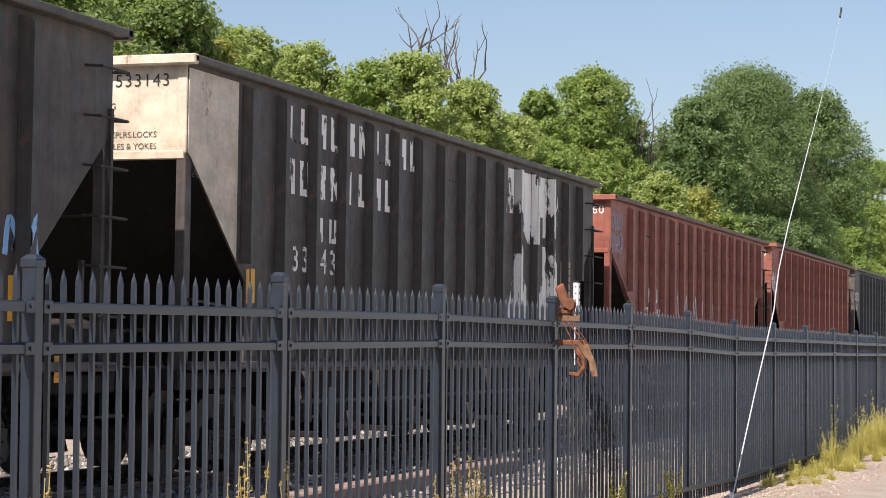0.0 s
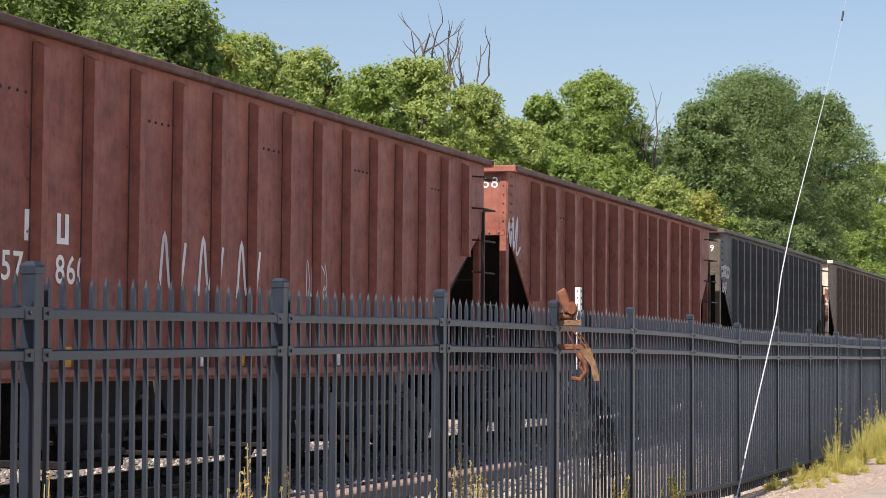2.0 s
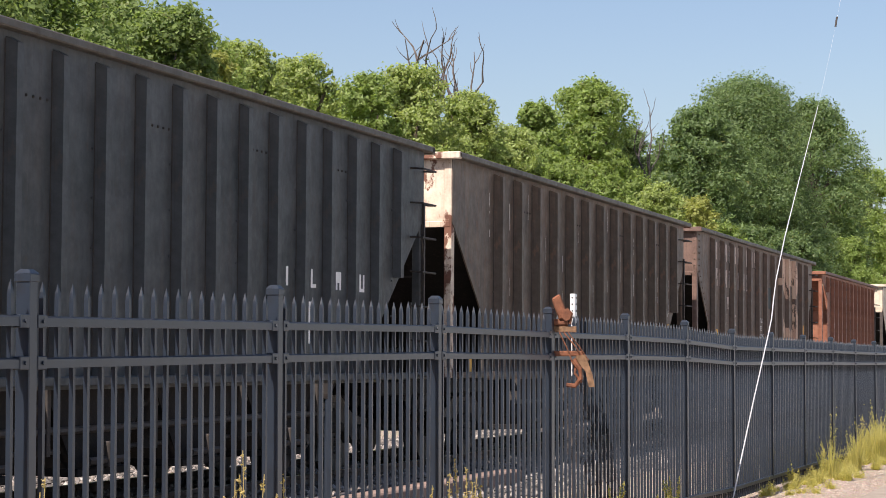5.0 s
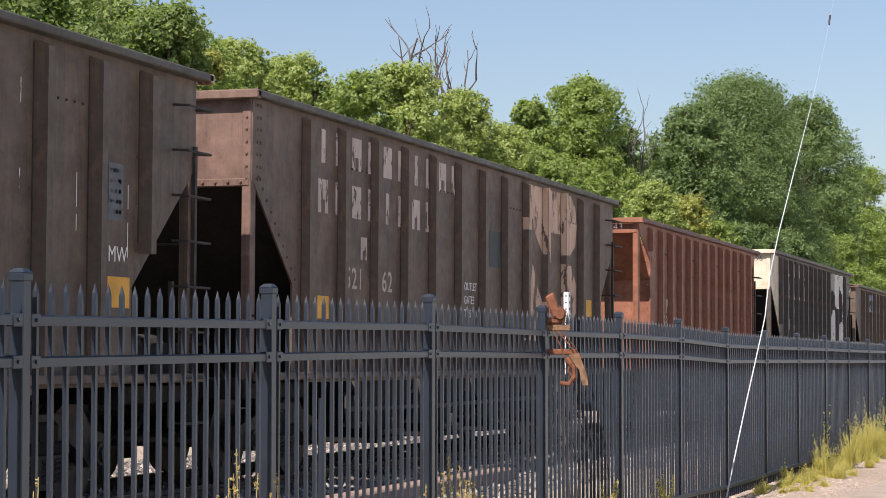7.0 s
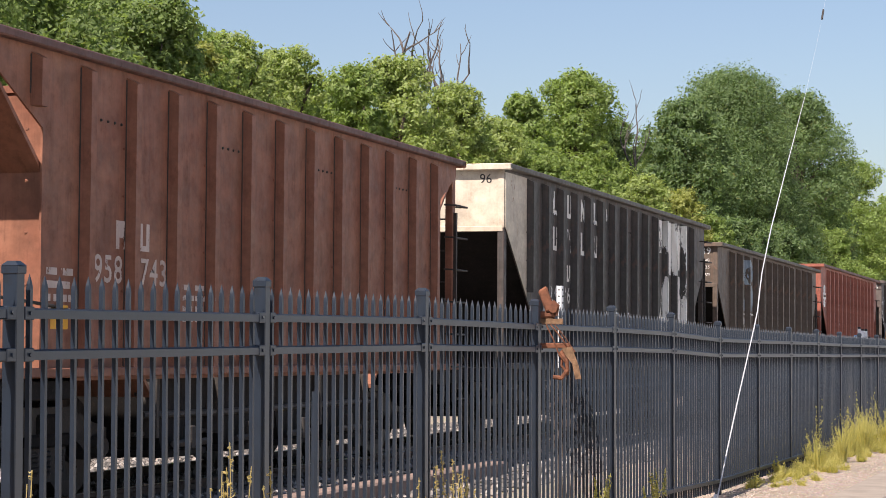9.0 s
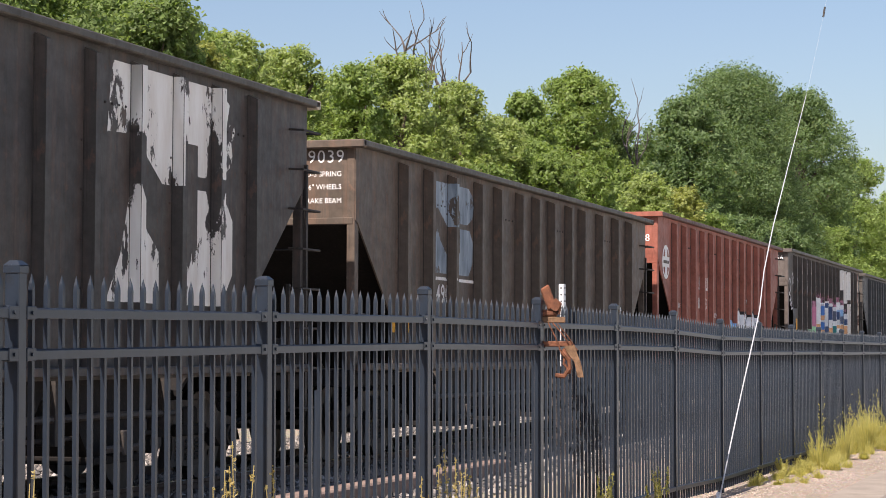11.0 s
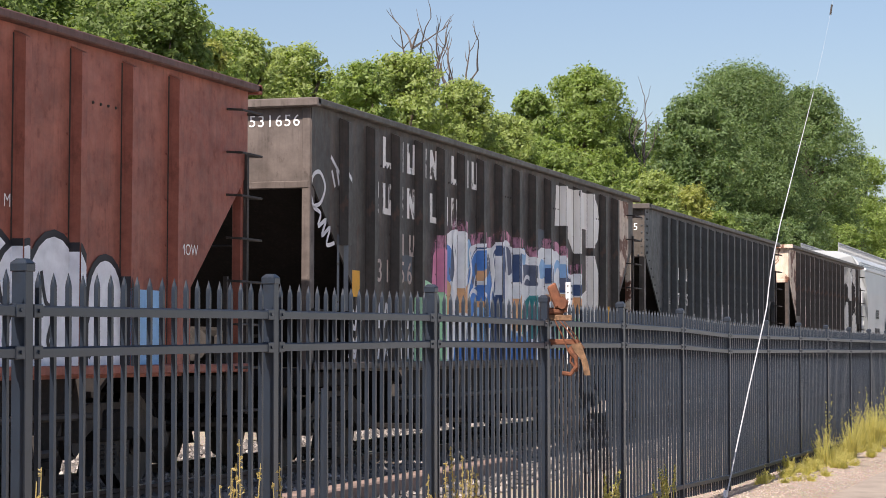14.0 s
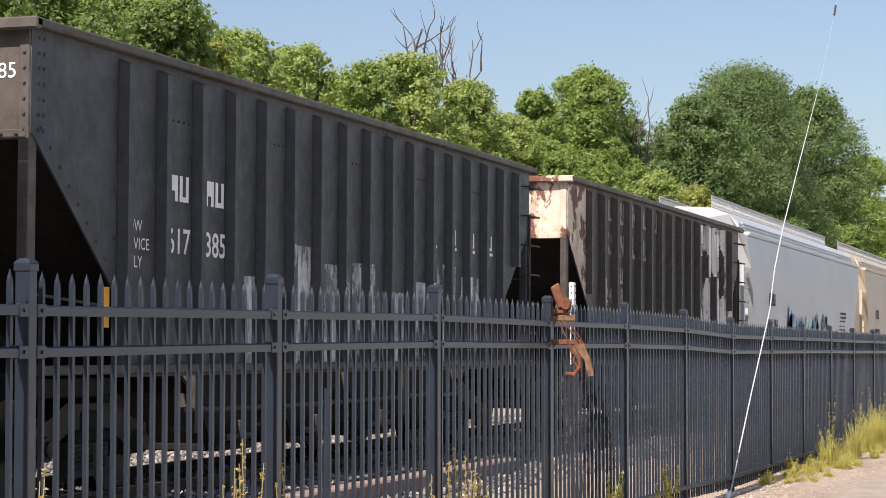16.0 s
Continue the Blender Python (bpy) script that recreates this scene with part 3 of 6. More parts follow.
    if end_reach:
        ring = [(0.004, top - 0.115), (0.004, end_z + 0.01), (0.07, end_z - 0.03), (end_reach, end_z - 0.03 - (end_reach - 0.06) / (cut[0] - 0.06) * (cut[1] - 0.03)), (end_reach, top - 0.115)]
        for s in (-1, 1):
            bm = bmesh.new()
            prism(bm, ring, "y", min(s * HALF, s * HALF + s * 0.006), max(s * HALF, s * HALF + s * 0.006))
            part("painted_end_strip", bm, end_paint, car, "cream paint wrapping round the end")
    # side posts
    first, gaps = posts or (cut[0], (pitch,))
    ribs = [first]
    while ribs[-1] + gaps[(len(ribs) - 1) % len(gaps)] < L - 0.8:
        ribs.append(ribs[-1] + gaps[(len(ribs) - 1) % len(gaps)])
    me = rib_mesh(top, paint, deep)
    seam = seam_mesh(top)
    for x in ribs:
        over = min(x, L - x)
        body, edge_strip = me, seam
        if over <= cut[0] - 0.02:
            low = end_z - cut[1] * (over - 0.16) / cut[0]
            body, edge_strip = rib_mesh(top, paint, deep, low), seam_mesh(top, low + 0.1)
        share("side_post", body, car, "", pose(x, -HALF, 0))
        share("side_post", body, car, "", pose(x, HALF, 0, 0, 0, 180))
        share("post_seam", edge_strip, car, "", pose(x, -HALF, 0))
    # rivets along posts and ends
    bm = bmesh.new()
    for x in ribs[::2]:
        rivet_row(bm, [(x - 0.115, -HALF - 0.004, SILL + 0.3 + 0.42 * k) for k in range(int((top - SILL - 0.5) / 0.42))], "y", 0.016)
    if riveted:
        for x in (0.12, 0.20):
            rivet_row(bm, [(x, -HALF - 0.006, end_z + 0.03 + 0.125 * k) for k in range(int(end_depth / 0.125))], "y")
        rivet_row(bm, [(-0.016, -HALF + 0.06, end_z + 0.03 + 0.125 * k) for k in range(int(end_depth / 0.125))], "x")
        rivet_row(bm, [(-0.028, -HALF + 0.12 + 0.14 * k, end_z - 0.01) for k in range(20)], "x")
        rivet_row(bm, [(0.16 + (cut[0] - 0.1) * k / 9, -HALF - 0.006, end_z + 0.05 - cut[1] * k / 9) for k in range(10)], "y")
    tagged(part("rivets", bm, paint, car), kind="stuff")
    # bolts in a short row high on every third panel
    bolts = bmesh.new()
    for a, b in list(zip(ribs, ribs[1:]))[1::3]:
        rivet_row(bolts, [(a + (b - a) * (0.35 + 0.15 * k), -HALF - 0.004, top - 0.55) for k in range(4)], "y", 0.018)
    tagged(part("bolts", bolts, STEEL_FRAME, car), kind="stuff")
    # handholds and ladder
    bm = bmesh.new()
    tube(bm, [(0.05, -HALF + 0.02, SILL + 0.62), (0.02, -HALF - 0.06, SILL + 0.62), (1.05, -HALF - 0.06, SILL + 0.56), (1.2, -HALF, SILL + 0.56)], 0.014, 6)
    part("handrail", bm, STEEL_FRAME, car)
    lad = bmesh.new()
    xl = L - 0.02
    box(lad, xl - 0.05, xl, -HALF - 0.03, -HALF + 0.03, SILL - 0.45, top - 0.7)
    box(lad, xl - 0.50, xl - 0.46, -HALF - 0.02, -HALF + 0.02, SILL - 0.45, SILL + 0.9)
    ladder = part("ladder", lad, STEEL_FRAME, car, "bent-bar ladder at the trailing corner")
    for k in range(8):
        z = SILL - 0.4 + k * 0.42
        if z < top - 0.25:
            share("rung", RUNG, ladder, "", pose(xl, -HALF, z))
    for k in range(4):
        bm = bmesh.new()
        z = top - 0.35 - k * 0.42
        tube(bm, [(-0.02, 0.75, z), (-0.11, 0.75, z), (-0.11, 1.2, z), (-0.02, 1.2, z)], 0.011, 6)
        part("end_handhold", bm, STEEL_FRAME, car)
        bm = bmesh.new()
        tube(bm, [(L + 0.02, -HALF + 0.15, z), (L + 0.11, -HALF + 0.15, z), (L + 0.11, -HALF + 0.6, z), (L + 0.02, -HALF + 0.6, z)], 0.011, 6)
        part("end_handhold", bm, STEEL_FRAME, car)
    # centre sill, hopper bays, gates
    bm = bmesh.new()
    box(bm, 0, L, -0.22, 0.22, 0.72, 1.02, 0.01)
    part("centre_sill", bm, STEEL_DARK, car)
    inner = L - 6.4
    for k in range(4):
        xa, xb = 3.2 + inner * k / 4, 3.2 + inner * (k + 1) / 4
        bm = bmesh.new()
        mid = (xa + xb) / 2
        prism(bm, [(xa + 0.04, SILL), (xb - 0.04, SILL), (mid + 0.42, 0.38), (mid - 0.42, 0.38)], "y", -HALF + 0.12, HALF - 0.12)
        box(bm, mid - 0.46, mid + 0.46, -HALF + 0.06, HALF - 0.06, 0.33, 0.40, 0.01)
        for q in (-0.8, 0.0, 0.8):
            box(bm, mid - 0.1, mid + 0.1, q - 0.02, q + 0.02, 0.30, 0.36)
        # bays coloured near-black for the shadow below the sill as well as grime
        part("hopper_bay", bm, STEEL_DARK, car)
        bm = bmesh.new()
        tube(bm, [(mid - 0.36, -HALF + 0.02, 0.46), (mid + 0.36, -HALF + 0.02, 0.46)], 0.035, 6)
        box(bm, mid - 0.05, mid + 0.05, -HALF - 0.02, -HALF + 0.06, 0.40, 0.62, 0.01)
        part("gate_latch", bm, STEEL_FRAME, car)
    for y, z, r in ((-HALF + 0.16, 0.93, 0.028), (-HALF + 0.10, 0.74, 0.034), (-HALF + 0.2, 0.56, 0.022)):
        bm = bmesh.new()
        tube(bm, [(3.05, y, z), (L * 0.4, y, z - 0.015), (L * 0.7, y, z + 0.01), (L - 3.05, y, z)], r, 7)
        part("brake_pipe", bm, STEEL_FRAME, car, "grimy pipe running along below the sill")
    for k in range(5):
        x = 3.3 + (L - 6.6) * k / 4
        bm = bmesh.new()
        box(bm, x - 0.03, x + 0.03, -HALF + 0.06, -HALF + 0.24, 0.52, SILL - 0.03, 0.005)
        part("pipe_hanger", bm, STEEL_FRAME, car)
    bm = bmesh.new()
    disc(bm, (1.0, 0.2, SILL + 0.25), "x", 0.2, 0.55, 14)
    box(bm, 0.65, 0.85, -0.5, -0.1, SILL, SILL + 0.35, 0.02)
    tube(bm, [(1.2, 0.2, SILL + 0.3), (1.6, -0.3, SILL + 0.35), (2.0, -0.4, SILL - 0.1)], 0.025, 6)
    part("brake_cylinder", bm, STEEL_FRAME, car)
    truck(car, 1.95)
    truck(car, L - 1.95)
    return car, ribs, L, deep


def clip_x(poly, xa, xb):
    for sign, lim in ((1, xa), (-1, xb)):
        out = []
        for i, p in enumerate(poly):
            q = poly[(i + 1) % len(poly)]
            a, b = sign * (p[0] - lim) >= 0, sign * (q[0] - lim) >= 0
            if a:
                out.append(p)
            if a != b:
                t = (lim - p[0]) / (q[0] - p[0])
                out.append((lim, p[1] + t * (q[1] - p[1])))
        poly = out
        if len(poly) < 3:
            return []
    return poly


def painted(made, polys, material, name, label="", lift=0.004, wrap=False, faces=True):
    """Paint on the camera-side sheet and over the faces of its posts."""
    car, ribs, L, deep = made
    if ribs:
        polys = [[(x - SET_BACK, z) for x, z in poly] for poly in polys]
    bm = bmesh.new()
    edges = sorted(x for r in ribs for x in (r - 0.067, r + 0.07))
    spans = list(zip([-0.0] + edges[1::2], edges[0::2] + [L])) if edges else [(0, L)]
    for poly in polys:
        for a, b in spans:
            c = clip_x(poly, a, b)
            if c:
                bm.faces.new([bm.verts.new((x, -HALF - lift, z)) for x, z in c])
        for r in ribs if faces else ():
            c = clip_x(poly, r - RIB_HALF + 0.003, r + RIB_HALF - 0.003)
            if c:
                bm.faces.new([bm.verts.new((x, -HALF - deep - lift, z)) for x, z in c])
                if wrap:
                    cut = clip_x(poly, r - RIB_HALF + 0.003, r - RIB_HALF + 0.02) or c
                    lo, hi = min(z for _, z in cut), max(z for _, z in cut)
                    xa, xb = r - 0.066 - lift, r - RIB_HALF - lift
                    bm.faces.new([bm.verts.new(p) for p in ((xa, -HALF - 0.002, lo), (xb, -HALF - deep, lo), (xb, -HALF - deep, hi), (xa, -HALF - 0.002, hi))])
    bmesh.ops.remove_doubles(bm, verts=bm.verts, dist=0.0008)
    bmesh.ops.recalc_face_normals(bm, faces=bm.faces)
    return part(name, bm, material, car, label)


def bar(x, z, w, h, lean=0.0):
    return [(x, z), (x + w, z), (x + w + lean, z + h), (x + lean, z + h)]


LETTER_FORMS = (
    ((0, 0), (1, 0), (1, 0.42), (0.86, 0.52), (1, 0.62), (1, 1), (0, 1)),
    ((0, 0), (1, 0), (1, 1), (0.68, 1), (0.68, 0.2), (0.32, 0.2), (0.32, 1), (0, 1)),
    ((0, 0), (0.32, 0), (0.32, 0.4), (0.68, 0.4), (0.68, 0), (1, 0), (1, 1), (0, 1)),
    ((0, 0), (0.98, 0), (0.98, 0.2), (0.34, 0.2), (0.34, 1), (0, 1)),
    ((0.3, 0), (0.7, 0), (0.7, 1), (0.3, 1)),
    ((0, 0), (0.3, 0), (0.3, 0.5), (0.7, 0), (1, 0), (1, 1), (0.7, 1), (0.7, 0.5), (0.3, 1), (0, 1)))


def letter_bars(x, z, count, size, gap=1.0):
    """A row of letter-sized block marks, each a plain blocky outline."""
    out = []
    for k in range(count):
        u, w = x + k * size * 0.80 * gap, size * 0.80
        form = LETTER_FORMS[(k * 5 + count) % len(LETTER_FORMS)]
        out.append([(u + w * a, z + size * b) for a, b in form])
    return out


def lettered(made, marks, material, label=""):
    for mark in marks:
        painted(made, [mark], material, "letter_mark", label, faces=False)


def small_lines(x, z, w, rows, h=0.05, gap=0.09):
    out = []
    for k in range(rows):
        n = random.randint(2, 4)
        u = x
        for j in range(n):
            ww = w / n * random.uniform(0.5, 0.9)
            out.append(bar(u, z - k * gap, ww, h))
            u += w / n
    return out


def words(made, text, x, z, size, material, where="side", apart=1.0):
    """Readable stencilled words or numbers; on an end, x is the gap to the near corner."""
    car, ribs, L, deep = made
    me = lettering(text, size, apart)
    me.materials.append(material)
    if where == "side":
        return share("stencil", me, car, "", Matrix.Translation((x - SET_BACK, -HALF - 0.005, z)) @ Euler((math.pi / 2, 0, 0)).to_matrix().to_4x4())
    wide = max(v.co.x for v in me.vertices)
    return share("stencil", me, car, "", Matrix.Translation((-0.005, -HALF + x + wide, z)) @ Euler((math.pi / 2, 0, -math.pi / 2)).to_matrix().to_4x4())


def scrawl(made, points, width, material, name="graffiti_tag", label=""):
    """One stroke of spray paint: a smooth ribbon along points (x, z)."""
    smooth = []
    for i in range(len(points) - 1):
        p0, p1, p2, p3 = (Vector(points[max(0, min(len(points) - 1, i + k))]) for k in (-1, 0, 1, 2))
        for q in range(5):
            f = q / 5
            smooth.append(0.5 * (2 * p1 + (p2 - p0) * f + (2 * p0 - 5 * p1 + 4 * p2 - p3) * f * f + (3 * p1 - p0 - 3 * p2 + p3) * f * f * f))
    smooth.append(Vector(points[-1]))
    edges = []
    for i, p in enumerate(smooth):
        d = smooth[min(i + 1, len(smooth) - 1)] - smooth[max(i - 1, 0)]
        n = Vector((-d.y, d.x)).normalized() * width / 2 if d.length > 1e-6 else Vector((0, width / 2))
        edges.append((tuple(p + n), tuple(p - n)))
    polys = [[a, b, d, c] for (a, b), (c, d) in zip(edges, edges[1:])]
    return painted(made, polys, material, name, label)


def tag(made, x, z, w, h, seed, material, strokes=9, width=0.03, label="sprayed graffiti tag"):
    """A scribbled signature: one running line of loops and spikes."""
    rng = random.Random(seed)
    pts = []
    for k in range(strokes):
        u, q = x + w * k / strokes, w / strokes
        pts += [(u + q * rng.uniform(0, 0.3), z + h * rng.uniform(0.0, 0.2)), (u + q * rng.uniform(0.2, 0.6), z + h * rng.uniform(0.8, 1.05)), (u + q * rng.uniform(0.7, 1.5), z + h * rng.uniform(0.4, 0.65)), (u + q * rng.uniform(0.2, 0.9), z + h * rng.uniform(0.15, 0.45))]
    return scrawl(made, pts, width, material, label=label)


def roundel(made, x, z, w, h, material, label="large flaking white emblem"):
    """The block emblem near the trailing end: a notched band over two feet, rounded behind."""
    shapes = (((0, 0.70), (0.18, 0.71), (0.18, 1), (0.03, 1)),
              ((0.18, 1), (0.18, 0.72), (0.40, 0.52), (0.50, 0.52), (0.50, 0.72), (0.62, 0.72), (0.62, 1)),
              ((0.62, 1), (0.62, 0.72), (0.68, 0.72), (0.68, 0.58), (0.85, 0.58), (0.97, 0.66), (1, 0.8), (0.97, 0.92), (0.88, 1)),
              ((0.68, 0.52), (0.68, 0.25), (0.55, 0.20), (0.55, 0), (0.88, 0), (0.98, 0.15), (0.98, 0.4), (0.90, 0.52)),
              ((0, 0), (0.38, 0), (0.38, 0.22), (0.25, 0.35), (0.17, 0.5), (0.10, 0.2)))
    parts = [painted(made, [[(x + u * w, z + v * h) for u, v in s]], material, "emblem_piece", label, wrap=True) for s in shapes]
    return parts[0]


def yellow_tags(made, spots):
    return painted(made, [bar(x, z, w, h) for x, z, w, h in spots], YELLOW_TAG, "yellow_tag", "small yellow marker panel")


BLACK_A = car_paint("worn_black_paint", (0.0441, 0.0408, 0.0399), (0.1523, 0.0905, 0.0664), 0.6, (0.0817, 0.0746, 0.0664))
BLACK_B = car_paint("blue_black_paint", (0.0375, 0.0452, 0.0487), (0.1126, 0.0835, 0.0641), 0.35, (0.0752, 0.0814, 0.0864))
BROWN_A = car_paint("brownish_black_paint", (0.0763, 0.0609, 0.0496), (0.2195, 0.1245, 0.0810), 0.6, (0.1343, 0.1043, 0.0810))
BROWN_B = car_paint("dark_brown_paint", (0.0865, 0.0628, 0.0501), (0.2157, 0.1133, 0.0697), 0.6, (0.1421, 0.1037, 0.0806))
RED_A = car_paint("oxide_red_paint", (0.2158, 0.0685, 0.0509), (0.0857, 0.0444, 0.0359), 0.5, (0.3093, 0.1185, 0.0851))
RED_B = car_paint("faded_brown_red_paint", (0.2123, 0.0720, 0.0523), (0.0887, 0.0428, 0.0324), 0.6, (0.3183, 0.1286, 0.0918))
RED_C = car_paint("brick_red_paint", (0.1970, 0.0725, 0.0438), (0.0960, 0.0458, 0.0287), 0.45, (0.2655, 0.1242, 0.0774))
RED_D = car_paint("warm_red_paint", (0.2450, 0.0740, 0.0509), (0.1072, 0.0444, 0.0322), 0.5, (0.3445, 0.1296, 0.0909))
CREAM = car_paint("cream_end_paint", (0.50, 0.435, 0.335), (0.34, 0.20, 0.12), 0.30, (0.55, 0.49, 0.40), 0.5, patch=((0.22, 0.11, 0.06), 0.60))
CREAM_RUST = car_paint("rust_eaten_cream_paint", (0.58, 0.47, 0.37), (0.22, 0.10, 0.06), 0.7, (0.64, 0.56, 0.46), 0.6, patch=((0.15, 0.07, 0.047), 0.50))
WHITE_CAR = plain("dusty_white_paint", (0.44, 0.47, 0.485), 0.42, 0, 0.05, 0.8, 0.05, 0.004)
TAN_CAR = plain("tan_cream_paint", (0.47, 0.40, 0.31), 0.45, 0, 0.06, 0.8, 0.05, 0.004)


CHORD_DARK = car_paint("grimy_black_chord", (0.0631, 0.0575, 0.0477), (0.0928, 0.0650, 0.0442), 0.4)
CHORD = car_paint("grimy_maroon_chord", (0.0928, 0.0445, 0.0354), (0.0557, 0.0352, 0.0265), 0.6)

CARS = []


def joined(made, x0):
    CARS.append((made[0], x0))
    return made


# the cars, front to back
def sign_lettering(c, x, material, numbers, ink, name_x=None, gap=1.47):
    """Two rows of block marks, a pair below them and the car's number."""
    lettered(c, letter_bars(x, 3.47, 10, 0.37, gap), material, "flaking block sign lettering")
    lettered(c, letter_bars(x, 2.92, 8, 0.37, gap), material, "flaking block sign lettering")
    lettered(c, letter_bars(name_x or x + 0.9, 2.46, 2, 0.26, 1.9), ink)
    if numbers:
        words(c, numbers, x - 0.02, 2.12, 0.38, ink, "side", 1.40)


c = joined(hopper(1.08, 16.25, 4.05, 0.95, BLACK_A, "soot-black steel hopper car with blue graffiti"), 1.08)
scrawl(c, [(13.78, 2.02), (13.83, 2.30), (13.95, 2.18), (13.92, 2.06), (14.06, 2.32), (14.12, 2.08), (14.2, 2.28), (14.28, 2.00)], 0.08, SPRAY_BLUE, label="pale blue sprayed scrawl")
yellow_tags(c, [(13.84, 1.5, 0.13, 0.36)])
yellow_tags(c, [(14.6, SILL - 0.12, 0.2, 0.22)])

c = joined(hopper(17.76, 32.92, 4.03, 0.87, BLACK_A, "black steel hopper car with a cream end and flaking white lettering", CREAM, 1.13, cut=(1.36, 1.15), deep=0.105, posts=(1.31, (0.858,))), 17.76)
sign_lettering(c, 2.66, WHITE_PAINT, "533143", WHITE_PAINT)
roundel(c, 10.65, 1.75, 2.75, 2.12, WHITE_WORN)
words(c, "533143", 0.20, 3.75, 0.17, BLACK_STENCIL, "end", 1.15)
words(c, "ROTARY", 0.36, 3.25, 0.10, FADED_STENCIL)
words(c, "COUPLER", 0.33, 3.08, 0.10, FADED_STENCIL)
words(c, "END", 0.46, 2.9, 0.10, FADED_STENCIL)
for t, z in (("D-5 SPRG", 3.54), ("36 WHLS", 3.43)):
    words(c, t, 0.75, z, 0.085, FADED_STENCIL, "end")
for t, z in (("CPLRS.LOCKS", 3.27), ("AXLES & YOKES", 3.16)):
    words(c, t, 0.32, z, 0.08, FADED_STENCIL, "end")
tag(c, 0.25, 3.35, 0.75, 0.5, 4, SPRAY_BLACK, 6, 0.013)
painted(c, [bar(13.55, 1.95, 0.45, 0.72)], plain("beige_panel", (0.40, 0.34, 0.24), 0.6, 0, 0.2), "data_panel", "beige weathered data panel")
painted(c, small_lines(13.55 + 0.08, 2.55, 0.3, 5, 0.03, 0.11), BLACK_STENCIL, "stencil_lines", lift=0.008)
yellow_tags(c, [(13.55 - 0.02, 1.55, 0.36, 0.32)])
yellow_tags(c, [(1.62, 1.75, 0.2, 0.34)])

c = joined(hopper(34.13, 49.08, 3.93, 0.89, RED_A, "oxide-red steel hopper car with white graffiti tags", cut=(1.55, 0.9), deep=0.095, chord=CHORD, posts=(1.29, (0.852,))), 34.13)
lettered(c, letter_bars(3.2, 2.2, 2, 0.25, 2.6), WHITE_CLEAN)
words(c, "957", 2.66, 1.88, 0.33, WHITE_CLEAN, "side", 1.1)
words(c, "860", 3.70, 1.88, 0.33, WHITE_CLEAN, "side", 1.1)
for x, z in ((3.9, 1.19), (5.8, 1.30), (7.4, 1.19), (9.1, 1.19), (10.9, 1.19)):
    yellow_tags(c, [(x, z, 0.10, 0.17)])
for x in (4.79, 6.49, 8.2, 10.0):
    painted(c, [bar(x, 1.19, 0.10, 0.17)], WHITE_CLEAN, "white_reflector", "small white reflector patch", faces=False)
words(c, "957860", 0.12, 3.62, 0.20, WHITE_CLEAN, "end", 1.15)
tag(c, 0.2, 3.36, 0.95, 0.30, 7, SPRAY_LILAC, 8, 0.018)
tag(c, 0.2, 2.95, 1.0, 0.36, 8, SPRAY_LILAC, 8, 0.018)
for x in (5.6, 6.42, 7.3):
    scrawl(c, [(x, 1.85), (x + 0.1, 2.40), (x + 0.22, 1.9), (x + 0.34, 2.32)], 0.05, SPRAY_WHITE)
tag(c, 9.06, 1.9, 0.6, 0.4, 9, SPRAY_WHITE, 4, 0.02)

c = joined(hopper(50.18, 64.35, 3.95, 1.0, RED_B, "faded brown-red riveted steel hopper car", riveted=True, deep=0.14, cut=(1.5, 1.3), chord=CHORD, posts=(1.24, (0.85, 1.07, 1.07, 0.85, 0.84, 1.07, 1.04, 0.82, 0.82, 1.04, 0.87, 1.04, 0.83))), 50.18)
words(c, "1168", 0.14, 3.65, 0.22, WHITE_CLEAN, "end", 1.2)
scrawl(c, [(0.35, 2.95), (0.45, 3.2), (0.5, 2.85), (0.62, 3.25), (0.66, 2.8), (0.85, 3.25), (0.8, 2.75), (1.0, 2.85)], 0.055, SPRAY_WHITE, label="white sprayed tag")
lettered(c, letter_bars(2.4, 1.95, 2, 0.26, 1.9), FADED_LETTER)
tag(c, 5.2, 1.5, 0.7, 0.6, 12, SPRAY_WHITE, 4, 0.03)
tag(c, 9.3, 1.7, 0.5, 0.6, 13, DIM_LETTER, 5, 0.02)
painted(c, [bar(11.2, 1.85, 0.22, 0.26)], WHITE_CLEAN, "placard", "small white placard")
painted(c, [bar(12.35, SILL, 0.10, 1.15)], YELLOW_TAG, "yellow_stripe", "narrow yellow reflector stripe")

c = joined(hopper(65.54, 80.03, 3.98, 0.80, BLACK_B, "blue-black riveted steel hopper car with a white tag", car_paint("sandy_grey_end_paint", (0.085, 0.072, 0.056), (0.04, 0.028, 0.02), 0.5), 0, riveted=True, deep=0.10, cut=(1.55, 1.3), posts=(1.45, (0.749,))), 65.54)
lettered(c, letter_bars(2.2, 2.45, 4, 0.28, 1.7), DIM_LETTER)
words(c, "7999", 0.14, 3.52, 0.18, WHITE_PAINT, "end", 1.1)
tag(c, 0.4, 2.95, 0.95, 0.30, 15, SPRAY_WHITE, 9, 0.025, "white sprayed tag")
tag(c, 0.55, 2.65, 0.5, 0.24, 16, SPRAY_WHITE, 4, 0.025)
lettered(c, letter_bars(10.4, 2.1, 4, 0.2, 4.6), WHITE_CLEAN)
painted(c, [bar(11.0, 1.5, 0.2, 0.45)], WHITE_CLEAN, "placard", "small white placard")

